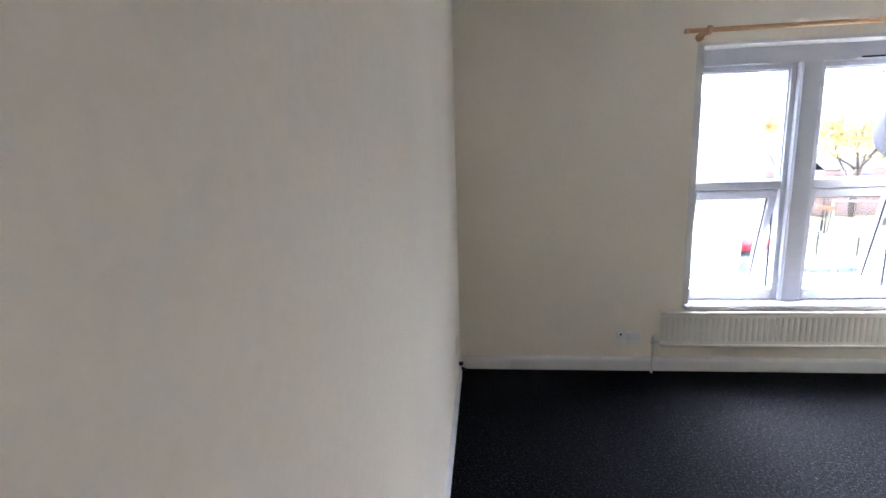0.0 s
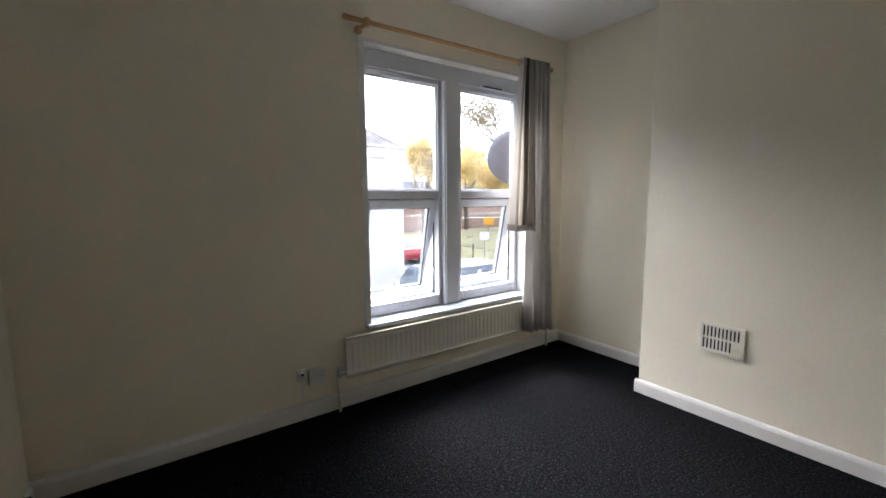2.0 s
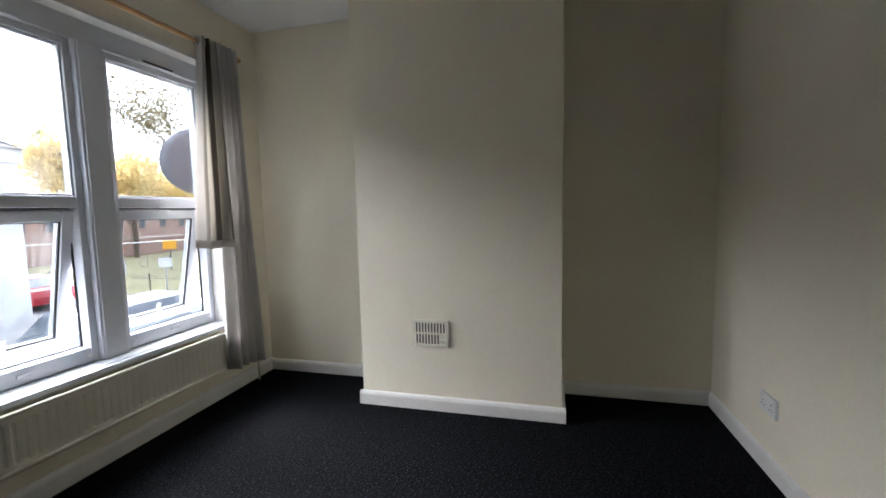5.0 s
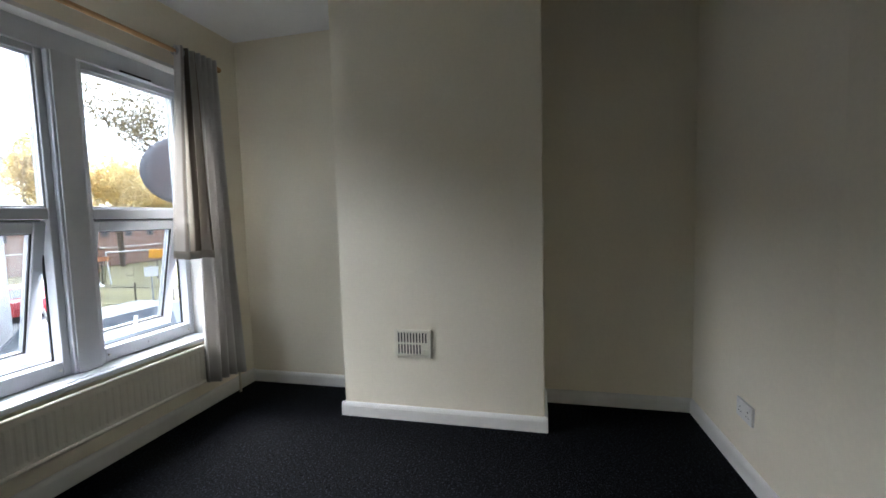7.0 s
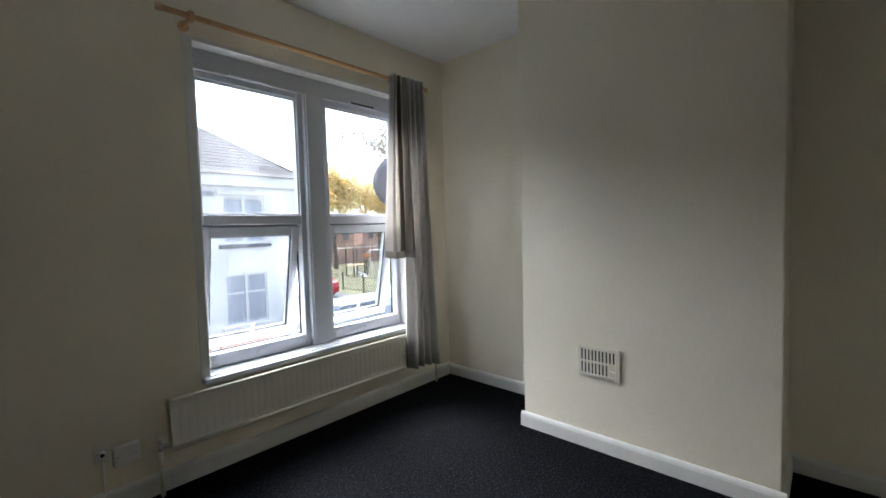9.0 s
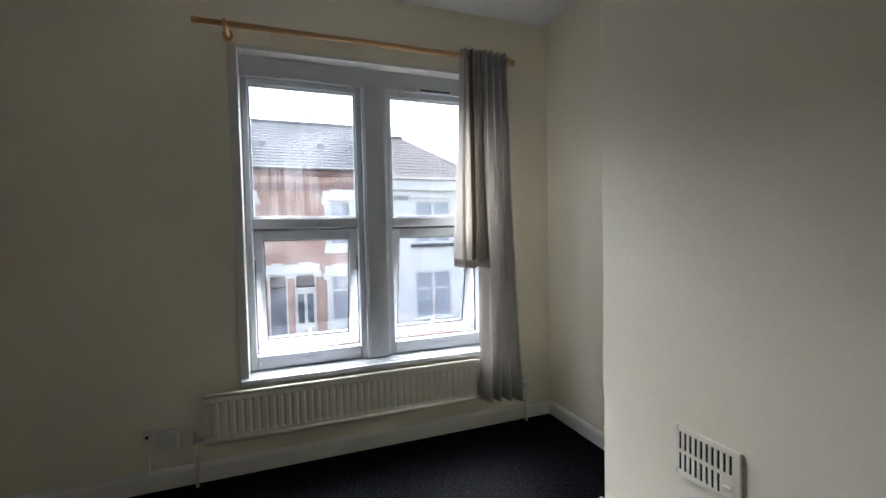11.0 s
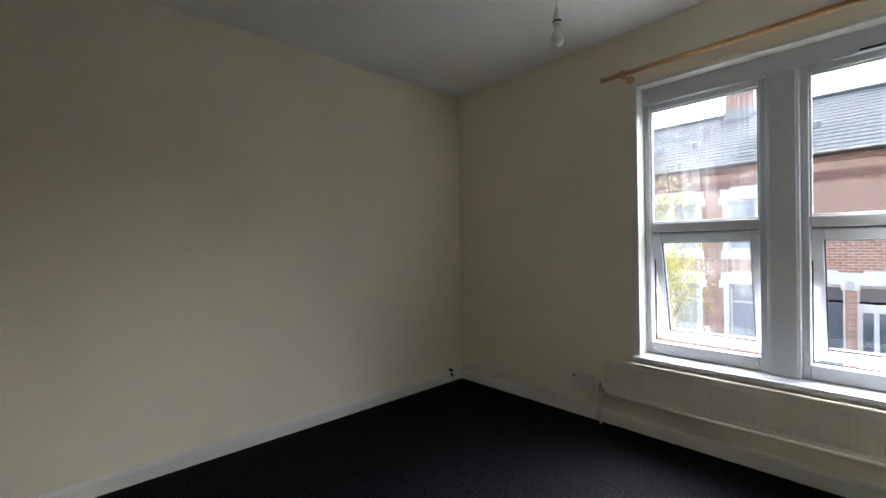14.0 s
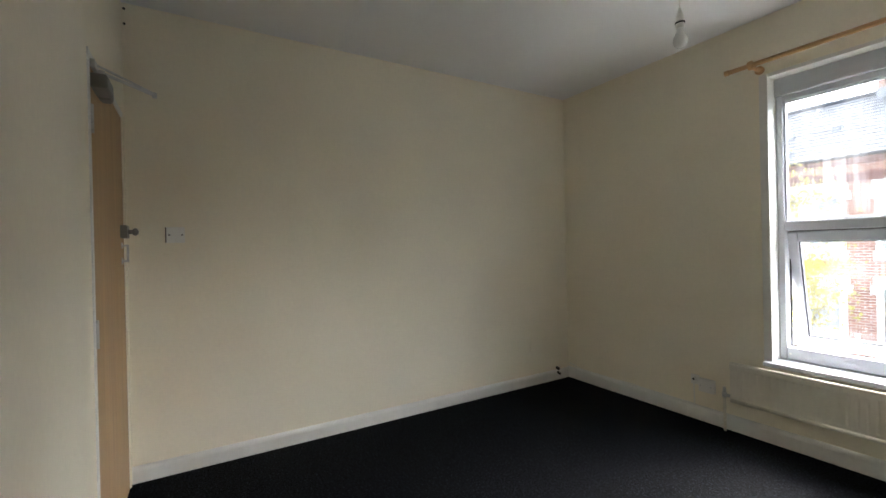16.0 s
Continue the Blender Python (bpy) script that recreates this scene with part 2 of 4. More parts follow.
BARK = material("tree_bark", (0.10, 0.075, 0.055), rough=0.95, var=0.3, scale=6, fine=40, bump=0.5, depth=0.01)
LEAFY = material("yellow_autumn_leaf", (0.78, 0.64, 0.34), rough=0.7, var=0.3, scale=0.9, fine=5, bump=0)
LEAFG = material("green_yellow_leaf", (0.36, 0.35, 0.12), rough=0.7, var=0.4, scale=0.9, fine=5, bump=0)
let_light_through(LEAFY, 0.4)
let_light_through(LEAFG, 0.4)
LEAFB = material("brown_withered_leaf", (0.22, 0.18, 0.10), rough=0.8, var=0.4, scale=0.9, fine=5, bump=0)
let_light_through(LEAFB, 0.3)
DISH = material("grey_perforated_dish", (0.15, 0.17, 0.205), rough=0.6, metal=0.0, var=0.05, scale=3, fine=4, bump=0)
CARWHITE = material("white_car_paint", (0.78, 0.79, 0.80), rough=0.2, var=0.02, bump=0, spec=0.6)
CARRED = material("red_car_paint", (0.38, 0.02, 0.025), rough=0.2, var=0.03, bump=0, spec=0.6)
CARGREY = material("grey_van_paint", (0.14, 0.16, 0.19), rough=0.5, var=0.05, bump=0, spec=0.6)
YELLOW = material("yellow_play_panel", (0.75, 0.36, 0.02), rough=0.4, var=0.05, bump=0)
RAIL = material("black_painted_steel", (0.03, 0.03, 0.032), rough=0.5, var=0.2, scale=5, bump=0.03)

# ---- helpers for building ----
ORIGIN = {}


def thing(name, at, label, category, group="", kind=""):
    ob = new(name)
    ob.empty_display_size = 0.1
    ob.location = at
    ORIGIN[ob] = Vector(at)
    return tagged(ob, label, category, group, kind)


def mesh_of(bm, name, mats, smooth=False):
    me = bpy.data.meshes.new(name)
    bmesh.ops.recalc_face_normals(bm, faces=bm.faces)
    if smooth:
        for f in bm.faces:
            f.smooth = True
    bm.to_mesh(me)
    bm.free()
    for m in (mats if isinstance(mats, (list, tuple)) else [mats]):
        me.materials.append(m)
    return me


def part(name, bm, mats, parent, label="", smooth=False):
    """One mesh object, built in world coordinates, under a thing or under a part."""
    o = ORIGIN[parent]
    bmesh.ops.translate(bm, verts=bm.verts, vec=-o)
    ob = new(name, mesh_of(bm, name, mats, smooth))
    ob.parent = parent
    ORIGIN[ob] = o
    return tagged(ob, label)


def solid(name, bm, mats, label, category, kind="", group="", smooth=False):
    """A thing that is one mesh, standing at the world's origin."""
    ob = new(name, mesh_of(bm, name, mats, smooth))
    ORIGIN[ob] = Vector((0, 0, 0))
    return tagged(ob, label, category, group, kind)


def box(bm, x0, x1, y0, y1, z0, z1, bevel=0.0, seg=2):
    r = bmesh.ops.create_cube(bm, size=1.0)
    vs = r["verts"]
    bmesh.ops.scale(bm, vec=(abs(x1 - x0), abs(y1 - y0), abs(z1 - z0)), verts=vs)
    bmesh.ops.translate(bm, vec=((x0 + x1) / 2, (y0 + y1) / 2, (z0 + z1) / 2), verts=vs)
    if bevel:
        es = {e for v in vs for e in v.link_edges}
        bmesh.ops.bevel(bm, geom=list(es), offset=bevel, segments=seg, affect="EDGES", profile=0.5)
    return bm


def B(x0, x1, y0, y1, z0, z1, bevel=0.0, seg=2):
    return box(bmesh.new(), x0, x1, y0, y1, z0, z1, bevel, seg)


def tube(bm, a, b, r, r2=None, seg=16):
    """A rod from a to b."""
    a, b = Vector(a), Vector(b)
    d = b - a
    m = Matrix.Translation((a + b) / 2) @ d.to_track_quat("Z", "Y").to_matrix().to_4x4()
    bmesh.ops.create_cone(bm, cap_ends=True, segments=seg, radius1=r, radius2=r if r2 is None else r2, depth=d.length, matrix=m)
    return bm


def T(a, b, r, r2=None, seg=16):
    return tube(bmesh.new(), a, b, r, r2, seg)


def ball(bm, c, r, scale=(1, 1, 1), seg=14):
    bmesh.ops.create_uvsphere(bm, u_segments=seg, v_segments=seg // 2 + 2, radius=r, matrix=Matrix.Translation(c) @ Matrix.Diagonal((*scale, 1)))
    return bm


def lathe(profile, centre, seg=20):
    """A turned body: profile of (radius, height) above centre."""
    bm = bmesh.new()
    rings = []
    for r, h in profile:
        rings.append([bm.verts.new((centre[0] + r * math.cos(2 * math.pi * i / seg), centre[1] + r * math.sin(2 * math.pi * i / seg), centre[2] + h)) for i in range(seg)])
    for p, q in zip(rings, rings[1:]):
        for i in range(seg):
            bm.faces.new((p[i], p[(i + 1) % seg], q[(i + 1) % seg], q[i]))
    bm.faces.new(rings[0])
    bm.faces.new(rings[-1][::-1])
    return bm


def pierced(bm, x0, x1, z0, z1, y0, y1, holes):
    """A wall along x, with rectangular openings (x0, x1, z0, z1) right through it."""
    xs = sorted({x0, x1, *[v for h in holes for v in h[:2]]})
    zs = sorted({z0, z1, *[v for h in holes for v in h[2:]]})
    for a, b in zip(xs, xs[1:]):
        start = None
        for c, d in zip(zs, zs[1:]):
            inside = any(h[0] <= (a + b) / 2 <= h[1] and h[2] <= (c + d) / 2 <= h[3] for h in holes)
            if inside:
                if start is not None:
                    box(bm, a, b, y0, y1, start, c)
                start = None
            elif start is None:
                start = c
        if start is not None:
            box(bm, a, b, y0, y1, start, z1)
    return bm


def frame_ring(bm, x0, x1, z0, z1, y0, y1, w, wb=None, bevel=0.004):
    """Four bars round a rectangle, stiles full height."""
    wb = w if wb is None else wb
    box(bm, x0, x0 + w, y0, y1, z0, z1, bevel)
    box(bm, x1 - w, x1, y0, y1, z0, z1, bevel)
    box(bm, x0 + w, x1 - w, y0 + 0.001, y1 - 0.001, z1 - w, z1, bevel)
    box(bm, x0 + w, x1 - w, y0 + 0.001, y1 - 0.001, z0, z0 + wb, bevel)
    return bm


def turned(bm, pivot, axis, degrees):
    bmesh.ops.rotate(bm, cent=pivot, matrix=Matrix.Rotation(radians(degrees), 3, axis), verts=bm.verts)
    return bm


def moved(bm, v):
    bmesh.ops.translate(bm, verts=bm.verts, vec=v)
    return bm

# ---- the room: floor, ceiling, walls ----
XL, XR, YN, YB, YD, ZC = -0.016, 3.38, 3.475, 0.425, 0.25, 2.52
CBX, CB0, CB1 = 2.98, 1.294, 2.507
WX0, WX1, WZ0, WZ1 = 1.524, 2.975, 0.46, 2.178
solid("floor", B(XL - 0.1, XR + 0.1, -0.05, YN + 0.05, -0.18, 0), CARPET, "black charcoal cord carpet over the whole bedroom floor", "floor", "structure")
solid("ceiling", B(XL - 0.12, XR + 0.12, -0.05, YN + 0.1, ZC, ZC + 0.15), CEIL, "plain white painted plaster ceiling", "ceiling", "structure")
bm = pierced(bmesh.new(), XL - 0.12, XR + 0.12, -0.18, ZC + 0.15, YN, 3.645, [(WX0, WX1, WZ0, WZ1)])
solid("wall_north", bm, WALL, "cream painted plaster wall with the window opening", "wall", "structure")
solid("wall_west", B(XL - 0.12, XL, -0.05, YN, -0.1, ZC + 0.1), WALL, "plain cream painted plaster wall with a light switch", "wall", "structure")
solid("wall_east", B(XR, XR + 0.15, -0.05, YN, -0.1, ZC + 0.1), WALL, "cream painted plaster wall behind the chimney breast", "wall", "structure")
solid("chimney_breast", B(CBX, XR, CB0, CB1, -0.05, ZC + 0.05, 0.006), WALL, "cream painted plaster chimney breast standing out from the wall", "chimney breast", "structure")
# the wall behind the camera bends slightly back towards the door
BENDX, BENDY, JOINX = 2.20, 0.395, 0.90
bm = bmesh.new()
plan = [(XR, 0.05), (XR, YB), (BENDX, BENDY), (JOINX, YD), (JOINX, 0.05)]
low, high = [bm.verts.new((x, y, -0.1)) for x, y in plan], [bm.verts.new((x, y, ZC + 0.1)) for x, y in plan]
bm.faces.new(low)
bm.faces.new(high[::-1])
for i in range(len(plan)):
    j = (i + 1) % len(plan)
    bm.faces.new((low[i], low[j], high[j], high[i]))
solid("wall_south", bm, WALL, "cream painted plaster wall with a double socket", "wall", "structure")
DX0, DX1, DZ = 0.035, 0.853, 1.922
bm = pierced(bmesh.new(), XL, JOINX, -0.1, ZC + 0.1, 0.13, YD, [(DX0, DX1, -0.2, DZ)])
solid("wall_south_door", bm, WALL, "cream painted plaster wall round the bedroom door", "wall", "structure")
# unseen wall, added to close off the space behind the door
solid("wall_behind_door", B(XL, XR, -0.05, 0.0, -0.1, ZC + 0.1), WALL, "plain unseen wall added behind the door", "wall", "structure")

# outer skin of the house wall, brick, round the window
bm = pierced(bmesh.new(), -2.5, 6.0, -3.1, 4.0, 3.645, 3.68, [(WX0, WX1, WZ0, WZ1)])
solid("wall_outside", bm, BRICK, "red brick outer face of the house", "wall", "structure")


def skirting(x0, y0, x1, y1, n, h=0.085, t=0.018):
    """A painted skirting board from one corner to the next; n points into the room."""
    bm = bmesh.new()
    prof = [(0, 0), (t, 0), (t, h - 0.022), (t - 0.004, h - 0.010), (t - 0.011, h - 0.002), (0, h)]
    ends = []
    for x, y in ((x0, y0), (x1, y1)):
        ends.append([bm.verts.new((x + n[0] * a, y + n[1] * a, z)) for a, z in prof])
    k = len(prof)
    for i in range(k):
        bm.faces.new((ends[0][i], ends[0][(i + 1) % k], ends[1][(i + 1) % k], ends[1][i]))
    bm.faces.new(ends[0])
    bm.faces.new(ends[1][::-1])
    return solid("baseboard", bm, GLOSS, "white gloss painted wooden skirting board", "baseboard", "structure")


skirting(XL, 0.25, XL, YN, (1, 0))
skirting(XL, YN, XR, YN, (0, -1), h=0.095, t=0.02)
skirting(XR, YN, XR, CB1, (-1, 0))
skirting(CBX, CB1 + 0.018, CBX, CB0 - 0.018, (-1, 0))
skirting(XR, CB1, CBX, CB1, (0, 1))
skirting(XR, CB0, CBX, CB0, (0, -1))
skirting(XR, CB0, XR, YB, (-1, 0))
skirting(XR, YB, BENDX, BENDY, (0, 1))
skirting(BENDX, BENDY, JOINX, YD, (0, 1))

# ---- window: two bays with a broad mullion, fixed lights over top-hung sashes ----
win = thing("window_1", (2.26, 3.62, 0.48), "white plastic double window with both lower sashes tilted open", "window", kind="structure")
FY0, FY1 = 3.575, 3.645
bm = bmesh.new()
box(bm, WX0, WX0 + 0.043, 3.472, FY1, 0.485, WZ1, 0.002)
box(bm, WX1 - 0.022, WX1, 3.472, FY1, 0.485, WZ1, 0.002)
box(bm, WX0 + 0.043, WX1 - 0.022, 3.474, FY1, WZ1 - 0.022, WZ1, 0.002)
part("window_reveal", bm, GLOSS, win, "white painted reveal boards")
part("head_board", B(WX0 + 0.043, WX1 - 0.022, 3.558, FY1, 2.052, WZ1 - 0.022, 0.003), UPVC, win)
MX0, MX1 = 2.194, 2.330
bm = B(MX0, MX1, 3.548, FY1, 0.487, 2.052, 0.006)
box(bm, MX0 + 0.012, MX1 - 0.012, 3.541, 3.549, 0.487, 2.052, 0.003)
part("mullion", bm, UPVC, win, "broad white boxed mullion")
LIGHTS = ((WX0 + 0.043, MX0), (MX1, WX1 - 0.022))
for i, (a, b) in enumerate(LIGHTS):
    bm = bmesh.new()
    box(bm, a, a + 0.034, FY0, FY1, 0.487, 2.052, 0.005)
    box(bm, b - 0.034, b, FY0, FY1, 0.487, 2.052, 0.005)
    box(bm, a + 0.034, b - 0.034, FY0 + 0.001, FY1, 2.018, 2.052, 0.005)
    box(bm, a + 0.034, b - 0.034, FY0 + 0.001, FY1, 0.487, 0.562, 0.006)
    box(bm, a + 0.034, b - 0.034, FY0 + 0.001, FY1, 1.252, 1.309, 0.006)
    part("window_frame", bm, UPVC, win)
    bm = frame_ring(bmesh.new(), a + 0.034, b - 0.034, 1.309, 2.018, FY0 + 0.012, FY0 + 0.03, 0.010, bevel=0.003)
    part("glazing_bead", bm, UPVC, win)
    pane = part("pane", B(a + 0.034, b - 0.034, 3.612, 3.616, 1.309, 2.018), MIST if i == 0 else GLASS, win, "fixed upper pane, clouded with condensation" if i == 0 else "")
    # no shadow, so daylight reaches the room undimmed by the dark tint
    pane.visible_shadow = False
    gasket = frame_ring(bmesh.new(), a + 0.0335, b - 0.0335, 0.5615, 1.2525, 3.632, 3.642, 0.006, bevel=0)
    part("gasket", gasket, BLACK, win, "black rubber seal")
    # sash, hung at its top edge and pushed out at the bottom
    pivot, ang = (0, 3.63, 1.243), 11.5
    s0, s1, z0, z1 = a + 0.026, b - 0.026, 0.548, 1.247
    bm = turned(frame_ring(bmesh.new(), s0, s1, z0, z1, 3.60, 3.66, 0.056, bevel=0.006), pivot, "X", ang)
    sash = part("sash", bm, UPVC, win, "white top-hung sash standing open")
    bm = turned(frame_ring(bmesh.new(), s0 + 0.054, s1 - 0.054, z0 + 0.054, z1 - 0.054, 3.61, 3.622, 0.008, bevel=0.002), pivot, "X", ang)
    part("seal", bm, BLACK, sash)
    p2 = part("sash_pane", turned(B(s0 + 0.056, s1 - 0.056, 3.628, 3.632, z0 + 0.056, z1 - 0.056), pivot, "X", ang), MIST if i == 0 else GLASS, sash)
    # shadow off here too: the dimming tint acts on the view only
    p2.visible_shadow = False
    mid = (s0 + s1) / 2
    bm = bmesh.new()
    box(bm, mid - 0.035, mid + 0.035, 3.588, 3.602, z0 + 0.016, z0 + 0.040, 0.004)
    box(bm, mid - 0.011, mid + 0.011, 3.566, 3.590, z0 + 0.018, z0 + 0.040, 0.004)
    box(bm, mid - 0.009, mid + 0.009, 3.562, 3.576, z0 + 0.026, z0 + 0.125, 0.004)
    part("sash_handle", turned(bm, pivot, "X", ang), PLASTIC, sash, "white cockspur handle")
    bm = bmesh.new()
    box(bm, mid - 0.03, mid + 0.03, FY0 - 0.008, FY0 + 0.002, 0.520, 0.536, 0.002)
    for dx in (-0.016, 0.016):
        tube(bm, (mid + dx, FY0 - 0.011, 0.528), (mid + dx, FY0 - 0.006, 0.528), 0.004, seg=8)
    part("keeper_plate", bm, UPVC, win)
    for xs in (s0 + 0.004, s1 - 0.004):
        bm = bmesh.new()
        tube(bm, (xs, 3.64, 1.10), (xs, 3.64 + 0.17 * math.sin(radians(ang)) + 0.02, 0.86), 0.006, seg=8)
        tube(bm, (xs, 3.64, 0.72), (xs, 3.64 + 0.17 * math.sin(radians(ang)) + 0.02, 0.86), 0.005, seg=8)
        part("friction_stay", bm, METAL, win)
    bm = B((a + b) / 2 - 0.11, (a + b) / 2 + 0.11, 3.548, 3.560, 2.053, 2.071, 0.003)
    vent = part("trickle_vent", bm, UPVC, win)
    if i == 1:
        part("vent_slot", B((a + b) / 2 - 0.095, (a + b) / 2 + 0.095, 3.545, 3.549, 2.057, 2.067), DARK, vent, "dark open slot")
    for xs in (a + 0.05, b - 0.05):
        part("screw_cap", T((xs, 3.566, 0.524), (xs, 3.577, 0.524), 0.006, seg=10), PLASTIC, win)
bm = B(WX0 + 0.006, WX1 + 0.012, 3.437, 3.472, 0.455, 0.483, 0.006)
box(bm, WX0 + 0.001, WX1 - 0.001, 3.47, FY1, 0.459, 0.486, 0.002)
part("window_sill", bm, UPVC, win, "white window board")
part("outer_sill", B(WX0 + 0.03, WX1 - 0.03, 3.645, 3.76, 0.43, 0.462, 0.006), STONE, win)

# ---- radiator under the window ----
RX0, RX1, RZ0, RZ1, RYF = 1.366, 3.125, 0.198, 0.445, 3.402
rad = thing("radiator", (2.26, 3.43, RZ0), "long low cream painted panel radiator with vertical flutes", "radiator")
bm = bmesh.new()
n = 46
w = (RX1 - RX0 - 0.06) / n
row = []
for i in range(n):
    c = RX0 + 0.03 + i * w
    row += [(c + 0.10 * w, RYF + 0.006), (c + 0.28 * w, RYF), (c + 0.72 * w, RYF), (c + 0.90 * w, RYF + 0.006)]
row = [(RX0, RYF + 0.006)] + row + [(RX1, RYF + 0.006)]
top, bot, mid1, mid2 = RZ1, RZ0, RZ1 - 0.035, RZ0 + 0.035
lines = []
for z, flat in ((top, 1), (mid1, 1), (mid1 - 0.012, 0), (mid2 + 0.012, 0), (mid2, 1), (bot, 1)):
    lines.append([bm.verts.new((x, RYF if flat else (RYF + (y - RYF) * 0.42 + 0.001), z)) for x, y in row])
for p, q in zip(lines, lines[1:]):
    for i in range(len(row) - 1):
        bm.faces.new((p[i], p[i + 1], q[i + 1], q[i]))
back = [bm.verts.new((x, RYF + 0.02, z)) for x, z in ((RX0, top), (RX1, top), (RX1, bot), (RX0, bot))]
bm.faces.new((lines[0][0], back[0], back[1], lines[0][-1]))
bm.faces.new((lines[-1][0], lines[-1][-1], back[2], back[3]))
bm.faces.new((back[0], back[3], back[2], back[1]))
part("front_panel", bm, RADPAINT, rad)
bm = bmesh.new()
tube(bm, (RX0 + 0.004, RYF + 0.006, RZ1 - 0.008), (RX1 - 0.004, RYF + 0.006, RZ1 - 0.008), 0.008, seg=12)
part("top_seam", bm, RADPAINT, rad, smooth=True)
bm = bmesh.new()
tube(bm, (RX0 + 0.004, RYF + 0.004, RZ0 + 0.012), (RX1 - 0.004, RYF + 0.006, RZ0 + 0.012), 0.012, seg=12)
part("bottom_seam", bm, RADPAINT, rad, smooth=True)
for xs in (RX0 + 0.25, RX1 - 0.25):
    part("wall_bracket", B(xs - 0.02, xs + 0.02, RYF + 0.02, YN, RZ0 + 0.03, RZ1 - 0.04, 0.003), RADPAINT, rad)
for xs, s in ((RX0, -1), (RX1, 1)):
    px = xs + s * 0.042
    bm = bmesh.new()
    tube(bm, (px, 3.424, 0.0), (px, 3.424, 0.225), 0.0085, seg=12)
    part("pipe", bm, COPPER, rad, "painted copper pipe", smooth=True)
    bm = bmesh.new()
    tube(bm, (px + s * 0.0, 3.424, 0.215), (px, 3.424, 0.245), 0.013, seg=12)
    tube(bm, (px, 3.424, 0.23), (xs, 3.418, 0.23), 0.010, seg=12)
    tube(bm, (px, 3.424, 0.245), (px, 3.424, 0.275), 0.010 if s < 0 else 0.018, 0.008 if s < 0 else 0.016, seg=14)
    part("valve", bm, METAL if s < 0 else PLASTIC, rad, "radiator valve", smooth=True)

# ---- curtain rod, curtains ----
RODY, RODZ = 3.36, 2.216
rod = thing("curtain_rod", (2.26, RODY, RODZ), "slim varnished pine curtain rod on two wooden brackets", "curtain rod")
part("pole", T((1.415, RODY, RODZ), (3.060, RODY, RODZ), 0.0135, seg=20), PINE, rod, smooth=True)
for xs in (1.532, 3.030):
    bm = bmesh.new()
    tube(bm, (xs, RODY - 0.006, RODZ - 0.008), (xs, YN, RODZ - 0.008), 0.012, seg=14)
    tube(bm, (xs, YN - 0.012, RODZ - 0.008), (xs, YN, RODZ - 0.008), 0.024, seg=18)
    part("bracket", bm, PINE, rod)
    bm = bmesh.new()
    bmesh.ops.create_cone(bm, cap_ends=True, segments=20, radius1=0.026, radius2=0.026, depth=0.018, matrix=Matrix.Translation((xs, RODY, RODZ - 0.001)) @ Matrix.Rotation(radians(90), 4, "Y"))
    part("cup", bm, PINE, rod)
for xs, s in ((1.415, -1), (3.060, 1)):
    part("end_cap", T((xs, RODY, RODZ), (xs + s * 0.02, RODY, RODZ), 0.0165, 0.0155, seg=18), PINE, rod)


def drape(top, bottom, ztop, zbot, y, folds, amp, seed, lean=0.0, nz=26, per=10, phase=0.0, twist=0.0):
    """Hanging cloth: folds that are even at the eyelets and wander lower down."""
    rnd = random.Random(seed)
    ph = [rnd.uniform(-0.5, 0.5) for _ in range(folds + 2)]
    bm = bmesh.new()
    uvl = bm.loops.layers.uv.new("UVMap")
    nu = folds * per
    grid = []
    for j in range(nz + 1):
        v = j / nz
        z = ztop + (zbot - ztop) * v
        x0, x1 = top[0] + (bottom[0] - top[0]) * v ** 1.3, top[1] + (bottom[1] - top[1]) * v ** 1.3
        line = []
        for i in range(nu + 1):
            u = i / nu
            f = u * folds
            k = int(min(f, folds - 1))
            wob = ph[k] * v * 0.9 + 0.25 * math.sin(5 * v + ph[k] * 9)  * v
            a = amp * (0.75 + 0.45 * v * (1 + 0.5 * ph[k]))
            yy = y + lean * v + a * math.sin(2 * math.pi * f + wob + phase) + twist * (0.5 - u) * v
            xx = x0 + (x1 - x0) * u + 0.008 * v * math.sin(7 * u + 4 * v + seed)
            line.append(bm.verts.new((xx, yy, z + 0.006 * math.sin(9 * u + seed) * v)))
        grid.append(line)
    for j in range(nz):
        for i in range(nu):
            f = bm.faces.new((grid[j][i], grid[j][i + 1], grid[j + 1][i + 1], grid[j + 1][i]))
            for lp, (uu, vv) in zip(f.loops, ((i, j), (i + 1, j), (i + 1, j + 1), (i, j + 1))):
                lp[uvl].uv = (uu / nu, 1 - vv / nz)
    return bm


